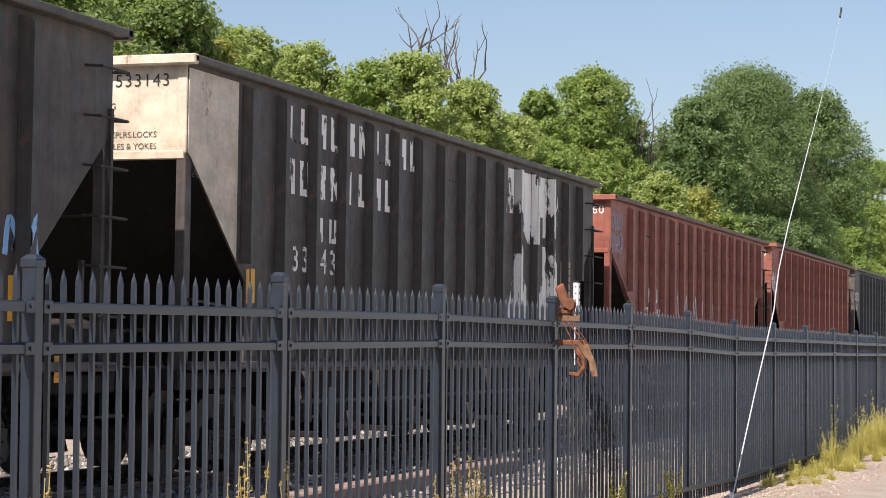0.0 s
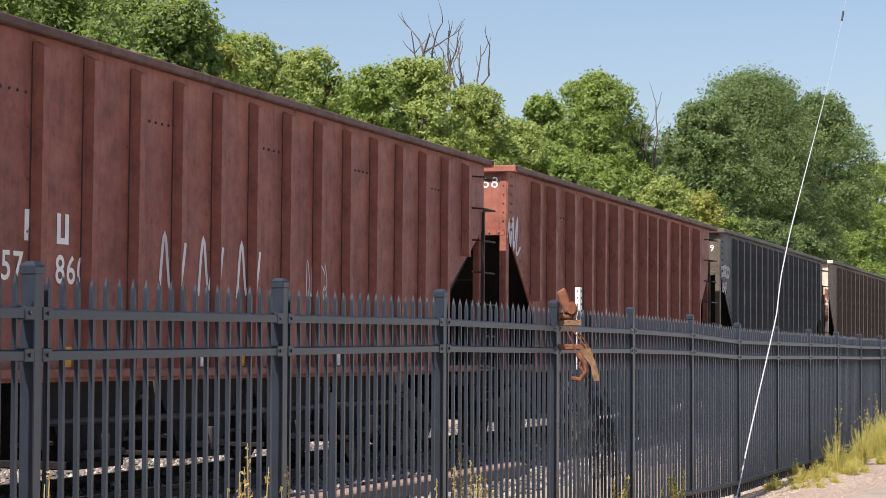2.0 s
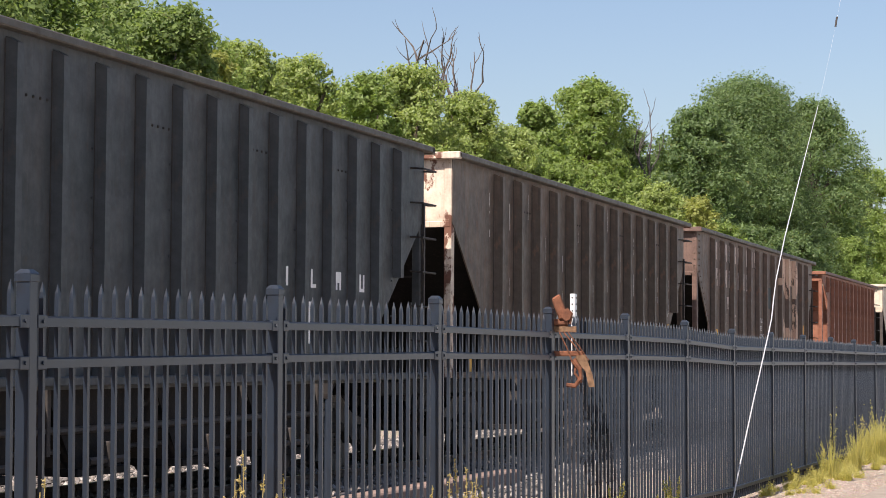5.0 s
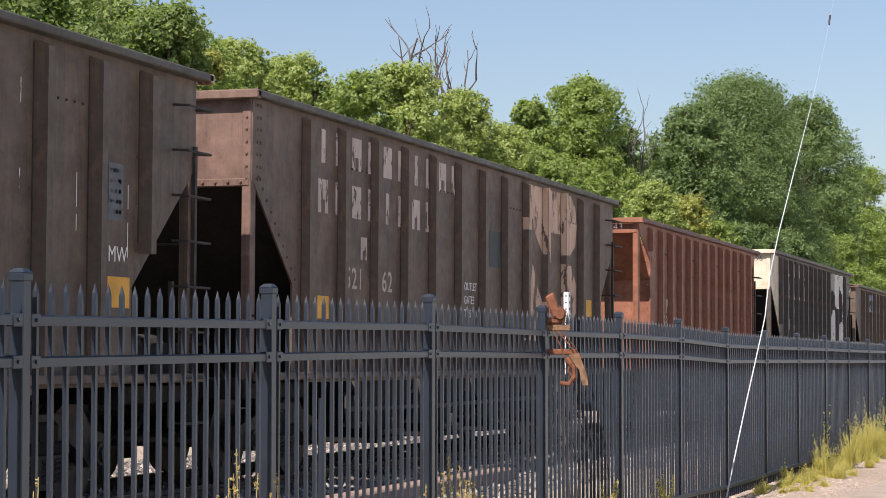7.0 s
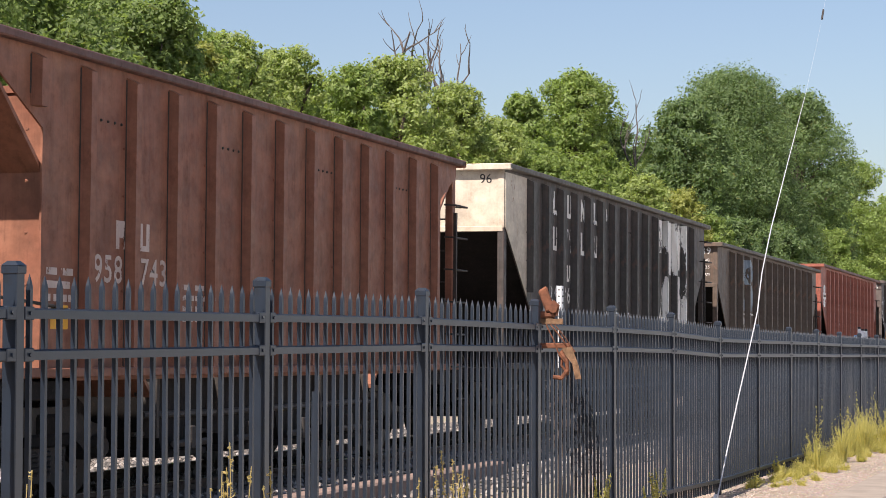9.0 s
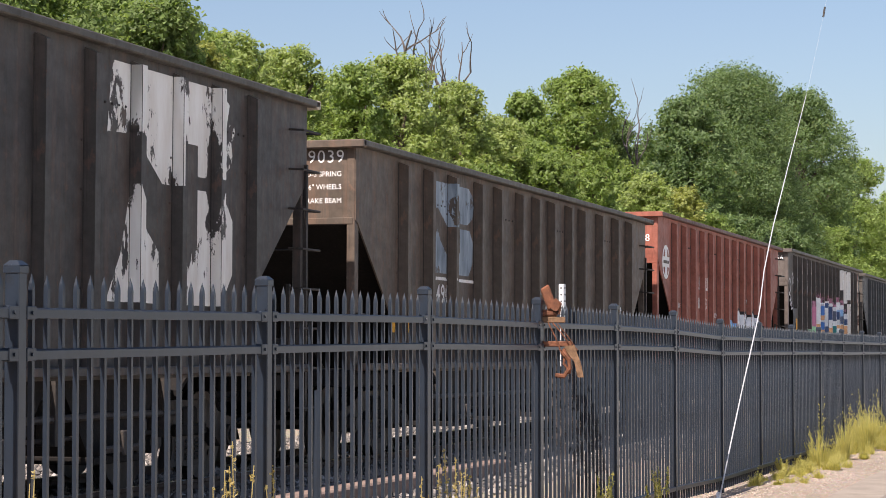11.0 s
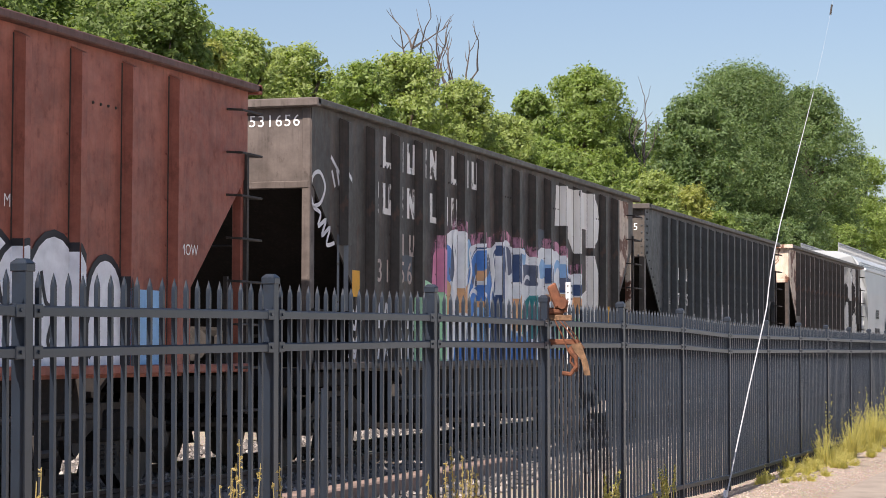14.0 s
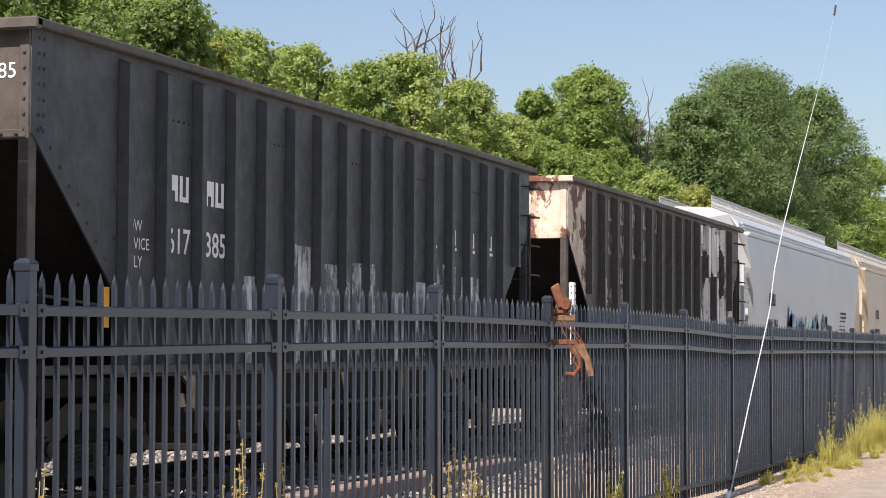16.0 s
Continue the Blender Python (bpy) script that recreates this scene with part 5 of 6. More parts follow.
def covered_hopper(x0, x1, paint, label, tone):
    """A round-sided covered hopper with roof walk, end platforms and outlets."""
    L = x1 - x0
    car = thing("covered_hopper", label, "covered hopper", "cars of the train", pose(x0, TRACK_Y, RAIL_Z))
    half = [(0.0, 4.62), (0.75, 4.58), (1.15, 4.42), (1.36, 4.22), (1.40, 4.02), (1.56, 3.92), (1.60, 3.2), (1.58, 2.2), (1.50, 1.25), (1.48, 1.05)]
    ring = [(-y, z) for y, z in half] + [(y, z) for y, z in half[::-1][:-1]]
    bm = bmesh.new()
    prism(bm, ring, "x", 1.4, L - 1.4)
    for v in bm.verts:
        d = 1 if v.co.x < L / 2 else -1
        reach = 1.5 * max(0.0, min(1.0, (v.co.z - 2.0) / 1.6)) if v.co.z > 1.3 else 0
        v.co.x -= d * reach
    part("body", bm, paint, car)
    bm = bmesh.new()
    for s in (-1, 1):
        box(bm, 0.1, L - 0.1, min(s * 1.40, s * 1.59), max(s * 1.40, s * 1.59), 3.94, 4.03, 0.02)
        box(bm, 0.0, L, min(s * 1.42, s * 1.52), max(s * 1.42, s * 1.52), 0.95, 1.15, 0.01)
    part("roof_eave", bm, paint, car)
    for z, y in ((4.08, 1.405), (4.15, 1.39), (4.22, 1.37)):
        bm = bmesh.new()
        for s in (-1, 1):
            box(bm, 0.35, L - 0.35, min(s * (y - 0.05), s * (y + 0.02)), max(s * (y - 0.05), s * (y + 0.02)), z, z + 0.03, 0.008)
        part("roof_ridge", bm, paint, car)
    for s in (-1, 1):
        bm = bmesh.new()
        y = s * 0.62
        for z in (4.62, 4.88):
            box(bm, 0.6, L - 0.6, y - 0.012, y + 0.012, z, z + 0.02)
        for k in range(int((L - 1.2) / 0.11)):
            x = 0.62 + k * 0.11
            w = 0.018 if k % 12 == 0 else 0.003
            box(bm, x - w, x + w, y - 0.01, y + 0.01, 4.5 if k % 12 == 0 else 4.62, 4.91)
        for z in (4.70, 4.80):
            box(bm, 0.6, L - 0.6, y - 0.004, y + 0.004, z, z + 0.008)
        part("roof_walk", bm, WALK_STEEL, car, "galvanised open grating roof walk")
    for base, d in ((0.0, 1), (L, -1)):
        bm = bmesh.new()
        for y in (-1.42, 1.42):
            box(bm, min(base + d * 0.05, base + d * 0.13), max(base + d * 0.05, base + d * 0.13), y - 0.04, y + 0.04, 1.0, 3.3)
            box(bm, min(base + d * 0.6, base + d * 0.66), max(base + d * 0.6, base + d * 0.66), y - 0.03, y + 0.03, 1.0, 2.3)
            for k in range(7):
                z = 1.1 + 0.33 * k
                tube(bm, [(base + d * 0.08, y - 0.06, z), (base + d * 0.62, y - 0.06, z)], 0.014, 6)
        part("end_ladder", bm, paint, car)
        bm = bmesh.new()
        box(bm, min(base, base + d * 1.9), max(base, base + d * 1.9), -1.45, 1.45, 0.90, 1.05, 0.01)
        part("end_platform", bm, paint, car)
        coupler(car, base, -d)
    for k in range(3):
        xa, xb = 3.2 + (L - 6.4) * k / 3, 3.2 + (L - 6.4) * (k + 1) / 3
        mid = (xa + xb) / 2
        bm = bmesh.new()
        prism(bm, [(xa + 0.1, 1.06), (xb - 0.1, 1.06), (mid + 0.4, 0.42), (mid - 0.4, 0.42)], "y", -1.2, 1.2)
        part("hopper_bay", bm, paint, car)
    truck(car, 2.1)
    truck(car, L - 2.1)
    made = (car, [], L, 0.0)
    CARS.append((car, x0))
    bm = bmesh.new()
    for poly in letter_bars(2.6, 2.4, 4, 0.30) + letter_bars(2.6, 1.85, 6, 0.30) + small_lines(15.2, 2.4, 1.3, 7, 0.06, 0.12):
        bm.faces.new([bm.verts.new((x, -1.60 + 0.03 * (z < 2.2), z)) for x, z in poly])
    part("lettering", bm, tone, car)
    return made


c = covered_hopper(225.9, 245.5, WHITE_CAR, "dusty white covered hopper car with a roof walk and graffiti", BLACK_STENCIL)
rng = random.Random(3)
for name in ("sky", "teal", "sky", "slate", "teal", "sky", "green"):
    bm = bmesh.new()
    for k in range(5):
        x = rng.uniform(5.2, 12.5)
        z, s = rng.uniform(1.5, 2.1), rng.uniform(0.2, 0.45)
        bm.faces.new([bm.verts.new((x + s * 0.6 * math.cos(a) * rng.uniform(0.6, 1.1), -1.612, z + s * math.sin(a) * rng.uniform(0.6, 1.2))) for a in [j * math.pi / 4 for j in range(8)]])
    part("graffiti_fill", bm, PIECE[name], c[0], "coloured graffiti near the bottom of the side")
covered_hopper(247.2, 266.0, TAN_CAR, "tan-cream covered hopper car with a roof walk", BLACK_STENCIL)


# ---------- trees ----------
def leaf_cloud(name, centres, radii, count, leaf, material, parent, seed, squash=0.8, shell=0.35):
    """A crown of many single leaves set in clumps, densest near the outer skin."""
    rng = np.random.RandomState(seed)
    centres, radii = np.array(centres), np.array(radii)
    share_of = radii ** 2 / (radii ** 2).sum()
    twigs = max(len(radii) * 6, count // 30)
    home = rng.choice(len(radii), twigs, p=share_of)
    out = rng.normal(size=(twigs, 3))
    out /= np.linalg.norm(out, axis=1)[:, None]
    reach = radii[home] * (1 - shell * rng.rand(twigs)) * rng.uniform(0.88, 1.14, twigs)
    centres = centres[home] + out * reach[:, None] * np.array((1, 1, squash))
    radii = radii[home] * rng.uniform(0.22, 0.46, twigs)
    shell = 0.9
    pick = rng.randint(0, twigs, count)
    d = rng.normal(size=(count, 3))
    d /= np.linalg.norm(d, axis=1)[:, None]
    r = radii[pick] * (1 - shell * rng.rand(count) ** 1.5) * (1 + 0.13 * rng.normal(size=count))
    pos = centres[pick] + d * r[:, None] * np.array((1, 1, squash))
    up = d * 0.35 + out[pick] * 0.5 + rng.normal(size=(count, 3)) * 0.6 + np.array((0, 0, 0.5))
    up /= np.linalg.norm(up, axis=1)[:, None]
    side = np.cross(up, rng.normal(size=(count, 3)))
    side /= np.linalg.norm(side, axis=1)[:, None]
    tip = np.cross(up, side)
    s = leaf * rng.uniform(0.6, 1.35, count)[:, None]
    blade = np.stack([pos - tip * s + side * s * 0.5, pos + tip * s + up * s * 0.2, pos - tip * s * 0.6 - side * s * 0.6], 1).reshape(-1, 3)
    me = bpy.data.meshes.new(name)
    me.vertices.add(count * 3)
    me.vertices.foreach_set("co", blade.astype(np.float32).ravel())
    me.loops.add(count * 3)
    me.loops.foreach_set("vertex_index", np.arange(count * 3, dtype=np.int32))
    me.polygons.add(count)
    me.polygons.foreach_set("loop_start", np.arange(0, count * 3, 3, dtype=np.int32))
    me.update(calc_edges=True)
    me.validate()
    me.materials.append(material)
    return share(name, me, parent)


def tree(x, y, height, width, seed, leaves, label, leaf=0.2, count=12000, base=0.12, clumps=34, depth=None, spires=0):
    """Tapered trunk, limbs and a crown of leaf clumps with an uneven outline."""
    rng = random.Random(seed)
    z0 = fall(x) + (1.6 if y < 22 else 2.0) - 0.3
    h = height + fall(x) - z0
    t = thing("tree", label, "tree", "trees beyond the line", pose(x, y, z0))
    width *= 1.22
    depth = depth or width * 0.9
    tr = bmesh.new()
    tube(tr, [(0, 0, 0), (0.15, 0.1, h * 0.3), (-0.1, 0.05, h * 0.6), (0.05, 0, h * 0.88)], 0.03 * h, 8, 0.03)
    part("trunk", tr, BARK, t)
    cs, rs = [], []
    for k in range(clumps):
        v = (k + 0.5) / clumps
        zz = base + (1 - base) * v
        prof = math.sin(math.pi * min(1, 0.12 + 0.86 * v)) ** 0.6 * (1.0 if v < 0.5 else 1.0 - 0.35 * (v - 0.5) * 2)
        a = k * 2.4 + rng.uniform(-0.5, 0.5)
        rad = rng.uniform(0.45, 1.0)
        r = rng.uniform(0.13, 0.22) * (width + depth) / 2 * (0.75 + 0.4 * (1 - v))
        px, py = math.cos(a) * rad * (width / 2 - r * 0.7) * prof, math.sin(a) * rad * (depth / 2 - r * 0.7) * prof
        cs.append((px, py, min(h - r * 0.75, h * zz)))
        rs.append(r)
    cs.append((0, 0, h - 0.12 * width * 0.8))
    rs.append(0.14 * width)
    for k in range(spires):
        a = rng.uniform(0, 6.28)
        px, py = math.cos(a) * width * 0.16, math.sin(a) * depth * 0.16
        for j in range(4):
            cs.append((px + rng.uniform(-0.1, 0.1), py, h * 0.95 + 0.30 * j - 0.7))
            rs.append(0.34 - 0.07 * j)
    for c, r in list(zip(cs, rs))[::4]:
        lim = bmesh.new()
        zs = min(c[2] * 0.75, h * 0.6)
        tube(lim, [(0, 0, zs), (c[0] * 0.5, c[1] * 0.5, zs + (c[2] - zs) * 0.6), c], 0.012 * h, 5, 0.02)
        part("limb", lim, BARK, t)
    leaf_cloud("crown", cs, rs, int(count * 4.0), leaf * 0.50, leaves, t, seed)
    return t


GREEN = "green leafy deciduous tree with an uneven crown"
tree(42.1, 24.0, 10.4, 6.4, 1, LEAF_DARK, "dark green leafy tree beyond the track", 0.15, 26000, clumps=48)
tree(48.3, 25.0, 10.8, 5.2, 2, LEAF_DARK, "dark green leafy tree beyond the track", 0.15, 20000, clumps=44)
tree(36.5, 23.0, 11.5, 6.0, 3, LEAF_DARK, "dark green leafy tree beyond the track", 0.16, 16000)
tree(49.0, 22.6, 9.3, 2.6, 4, LEAF_YELLOW, "small yellowish-green tree at the wood's edge", 0.13, 9000, clumps=20)
tree(54.2, 24.0, 10.4, 4.2, 5, LEAF_LIGHT, "bright green airy tree with thin shoots", 0.13, 10000, spires=3)
tree(58.4, 24.0, 10.6, 4.4, 6, LEAF_LIGHT, "bright green airy tree with thin shoots", 0.13, 10000, spires=5)
tree(58.0, 21.6, 9.9, 3.4, 7, LEAF_MID, GREEN, 0.13, 10000)
tree(62.6, 22.0, 10.8, 4.4, 8, LEAF_LIGHT, "bright green leafy tree with a rounded crown", 0.14, 15000, spires=3)
tree(68.5, 22.0, 10.7, 4.2, 9, LEAF_LIGHT, "bright green leafy tree with a rounded crown", 0.14, 15000, spires=2)
tree(73.2, 22.0, 10.0, 4.0, 10, LEAF_LIGHT, "bright green leafy tree with a rounded crown", 0.15, 13000)
tree(80.0, 22.5, 9.8, 4.6, 11, LEAF_MID, GREEN, 0.16, 13000)
tree(50.6, 24.0, 10.3, 4.2, 51, LEAF_MID, GREEN, 0.13, 10000, spires=1)
tree(46.0, 22.5, 10.0, 4.4, 52, LEAF_DARK, "dark green leafy tree beyond the track", 0.15, 14000)
tree(52.0, 20.5, 7.0, 3.0, 12, LEAF_LIGHT, "bright green shrub at the wood's edge", 0.13, 8000)
tree(66.0, 20.0, 7.6, 3.6, 13, LEAF_MID, "green shrub at the wood's edge", 0.14, 9000)
tree(101.0, 26.0, 15.4, 6.8, 14, LEAF_MID, "tall mid-green tree with a pointed crown", 0.19, 22000, clumps=44)
tree(91.5, 26.0, 13.2, 4.0, 15, LEAF_MID, GREEN, 0.18, 11000)
tree(105.7, 25.0, 13.4, 4.4, 16, LEAF_OAK, GREEN, 0.18, 11000)
tree(126.0, 25.5, 17.0, 8.0, 53, LEAF_OAK, "dark green oak beside a broader one", 0.24, 18000, 0.08, 44)
tree(150.5, 27.0, 21.8, 18.6, 17, LEAF_OAK, "huge broad-crowned dark green oak", 0.20, 84000, 0.08, 48, 12)
tree(186.0, 27.5, 24.6, 12.0, 18, LEAF_OAK, "tall dark green oak beside a broader one", 0.28, 24000, 0.08, 50)
tree(73.8, 20.0, 8.7, 3.4, 19, LEAF_MID, "green shrub at the wood's edge", 0.15, 9000)
tree(80.7, 20.0, 8.8, 3.8, 20, LEAF_MID, "green shrub at the wood's edge", 0.15, 10000)
tree(89.9, 20.0, 9.2, 3.9, 21, LEAF_LIGHT, "bright green shrub at the wood's edge", 0.16, 10000)
tree(98.0, 20.0, 9.2, 3.5, 22, LEAF_YELLOW, "yellowish-green small tree at the wood's edge", 0.16, 9000)
tree(106.0, 20.5, 8.6, 4.2, 23, LEAF_MID, "green shrub at the wood's edge", 0.18, 9000)
tree(114.5, 21.0, 8.9, 4.8, 24, LEAF_OAK, "dark green shrub at the wood's edge", 0.20, 9000)
tree(126.0, 21.5, 9.5, 5.2, 25, LEAF_OAK, "dark green shrub at the wood's edge", 0.20, 9000)
tree(138.5, 22.0, 10.0, 6.0, 26, LEAF_OAK, "dark green shrub at the wood's edge", 0.22, 10000)
tree(160.0, 23.0, 11.0, 6.5, 27, LEAF_MID, "green shrub at the wood's edge", 0.24, 10000)
tree(182.0, 24.0, 12.0, 7.0, 28, LEAF_MID, "green shrub at the wood's edge", 0.26, 10000)
tree(235.0, 29.0, 23.0, 12.0, 29, LEAF_MID, "hazy olive-green tree far down the line", 0.34, 14000)
tree(262.0, 27.0, 18.0, 12.0, 30, LEAF_MID, "hazy green tree far down the line", 0.36, 12000)
tree(300.0, 30.0, 24.0, 16.0, 31, LEAF_MID, "hazy olive-green tree far down the line", 0.45, 12000)


# a second row closes the wood behind the first
back = random.Random(90)
for k, x in enumerate((44.0, 49.0, 54.0, 58.5, 63.5, 68.5, 74.0, 80.0, 86.5, 94.0, 103.0, 113.0)):
    h = (10.4, 11.3, 11.6, 11.9, 11.8, 11.5, 11.8, 12.2, 12.6, 13.8, 14.2, 15.2)[k]
    tree(x * 1.17, 29.0, h, 6.2, 200 + k, (LEAF_MID, LEAF_LIGHT, LEAF_MID, LEAF_DARK)[k % 4], "green leafy tree deeper in the wood", 0.17, 11000, clumps=40, spires=k % 3)


def dead_tree(x, y, height, seed, spread, label, stems=3):
    rng = random.Random(seed)
    z0 = fall(x) + 1.7
    h = height + fall(x) - z0
    t = thing("dead_tree", label, "dead tree", "bare dead trees", pose(x, y, z0))
    tw = []

    def grow(bm, p, way, length, r, level):
        pts = [p]
        for k in range(4):
            way = (way + Vector((rng.uniform(-0.28, 0.28), rng.uniform(-0.28, 0.28), rng.uniform(-0.05, 0.22)))).normalized()
            pts.append(pts[-1] + way * length / 4)
        tube(bm, pts, r, 5, r * 0.35)
        if level:
            for k in range(3 if level > 1 else 2):
                q = pts[rng.choice((2, 3, 4))]
                w = (way + Vector((rng.uniform(-0.9, 0.9), rng.uniform(-0.9, 0.9), rng.uniform(-0.1, 0.6)))).normalized()
                grow(bm, q, w, length * rng.uniform(0.4, 0.65), r * 0.5, level - 1)
    for s in range(stems):
        bm = bmesh.new()
        a = rng.uniform(0, 6.28)
        base = Vector((math.cos(a) * spread * s / max(1, stems), math.sin(a) * spread * s / max(1, stems), 0))
        mid = base + Vector((rng.uniform(-0.2, 0.2), 0, h * rng.uniform(0.66, 0.74)))
        tube(bm, [base, mid], 0.11, 6, 0.08)
        grow(bm, mid, Vector((rng.uniform(-0.2, 0.2), rng.uniform(-0.2, 0.2), 1)), h * 0.27, 0.085, 2)
        part("stem", bm, DEAD_WOOD, t)
    return t


dead_tree(75.4, 24.6, 12.9, 41, 0.5, "bare dead tree with grey broken branches", 2)
dead_tree(74.6, 24.8, 12.9, 42, 0.8, "bare dead tree with grey broken branches", 3)
dead_tree(69.8, 24.6, 13.0, 44, 0.3, "bare dead tree with grey broken branches", 1)
dead_tree(103.9, 23.6, 13.3, 43, 0.5, "bare dead tree with grey broken branches", 2)

# ---------- weeds ----------
def weed(x, y, height, seed, material, label, stems=6, spread=0.25, leaf=0.02, per=60):
    """A clump of arching blades with a few leafy, seeded stalks that stand above it."""
    rng = np.random.RandomState(seed)
    z = np.interp(y, [2.87, 3.1, 3.4, 3.75, 4.1, 4.5], [0, 0.05, 0.06, 0.04, -0.03, -0.05])
    w = thing("weed", label, "weed", "weeds along the fence", pose(x, y, float(z) + fall(x)))
    n = stems * 13
    a, lean = rng.rand(n) * 6.283, rng.uniform(0.1, 1.0, n) ** 1.4 * spread
    h = height * rng.uniform(0.22, 0.72, n) * (1 - 0.35 * lean / spread)
    way = np.stack([np.cos(a), np.sin(a) * 0.6, np.zeros(n)], 1)
    low = way * (rng.rand(n) * spread * 0.35)[:, None] - np.array((0, 0, 0.02))
    top = low + way * lean[:, None] + np.stack([np.zeros(n), np.zeros(n), h], 1)
    mid = (low + top) / 2 + np.array((0, 0, 1)) * (h * 0.16)[:, None]
    side = np.stack([-np.sin(a), np.cos(a), np.zeros(n)], 1) * rng.uniform(0.002, 0.0045, n)[:, None]
    co = np.stack([low - side, low + side, mid + side, mid - side, top], 1).reshape(-1, 3)
    faces = [f for k in range(n) for f in ((5 * k, 5 * k + 1, 5 * k + 2, 5 * k + 3), (5 * k + 3, 5 * k + 2, 5 * k + 4))]
    me = bpy.data.meshes.new("tuft")
    me.from_pydata(co.tolist(), [], faces)
    me.materials.append(material)
    tagged(share("tuft", me, w), kind="stuff")
    cs, rs = [], []
    for s in range(stems):
        b = rng.rand() * 6.283
        hh = height * (1.0 if s == 0 else rng.uniform(0.35, 0.9))
        foot, tip = Vector((0, 0, 0)), Vector((math.cos(b) * spread * 0.75, math.sin(b) * spread * 0.45, hh))
        for k in range(14):
            f = 0.2 + 0.8 * k / 13
            cs.append(tuple(foot.lerp(tip, f)))
            rs.append((0.060 - 0.048 * f) * (0.5 + 0.7 * height) * (1.0 if leaf > 0.008 else 0.85))
    tagged(leaf_cloud("plume", cs, rs, stems * per * 7, leaf * 0.55, material, w, seed, 2.2, 0.9), kind="stuff")
    return w


WEED = "yellow-green feathery weed at the foot of the fence"
rng = random.Random(77)
for x, h, n in ((23.6, 0.30, 3), (24.3, 0.24, 4), (25.35, 0.86, 2), (25.9, 0.40, 4), (27.3, 0.84, 4), (27.7, 0.52, 5), (28.4, 0.50, 6), (29.3, 0.66, 7), (29.9, 0.98, 8), (30.3, 0.86, 9), (30.9, 0.80, 9), (31.5, 0.74, 9), (32.2, 0.70, 9), (33.0, 0.66, 9), (34.0, 0.6, 8)):
    weed(x, 3.66 + rng.uniform(-0.2, 0.1), h, int(x * 10), WEED_LEAF, WEED, n + 3, 0.12 + 0.30 * h, 0.014, 60)
for k in range(78):
    x = rng.uniform(25.0, 34) if k > 16 else rng.uniform(21.8, 25.0)
    weed(x, rng.uniform(3.25, 3.85), rng.uniform(0.08, 0.24), 500 + k, WEED_LEAF, "low tuft of yellowing grass on the verge", 9, 0.19, 0.012, 12)


def dry_weed(x, height, seed, stems, material, label):
    """A few thin curving stalks, each with a narrow seed head."""
    rng = random.Random(seed)
    w = thing("weed", label, "weed", "weeds along the fence", pose(x, 3.80, 0.03 + fall(x)))
    for k in range(stems):
        a, lean = rng.uniform(0, 6.28), rng.uniform(0.03, 0.13)
        h = height * (1.0 if k == 0 else rng.uniform(0.72, 0.98))
        foot = (math.cos(a) * 0.05, math.sin(a) * 0.03, -0.02)
        mid = (foot[0] + math.cos(a) * lean * 0.35, foot[1] + math.sin(a) * lean * 0.2, h * 0.55)
        tip = (foot[0] + math.cos(a) * lean, foot[1] + math.sin(a) * lean * 0.5, h)
        bm = bmesh.new()
        tube(bm, [foot, mid, tip], 0.0042, 5, 0.002)
        stalk = part("stalk", bm, material, w)
        cs = [tuple(Vector(mid).lerp(Vector(tip), 0.12 * j)) for j in range(9)]
        tagged(leaf_cloud("seed_head", cs, [0.030 - 0.0022 * j for j in range(9)], 240, 0.0075, material, stalk, seed * 10 + k, 2.0, 0.9), kind="stuff")
    return w


for x, h, n in ((6.45, 1.02, 3), (6.72, 0.98, 4), (8.45, 0.90, 4), (8.63, 1.02, 5), (9.15, 0.86, 3), (11.2, 0.72, 3), (11.62, 0.76, 4), (11.86, 0.84, 4), (12.1, 0.66, 3)):
    dry_weed(x, h, int(x * 100), n, DRY_STALK, "tall dry straw-coloured weed stalks before the fence")
for x, h, n in ((15.3, 0.46, 4), (15.6, 0.50, 4), (17.25, 0.30, 3), (17.65, 0.44, 4)):
    dry_weed(x, h, int(x * 100), n, WEED_LEAF, "yellow-green weed stalks before the fence")


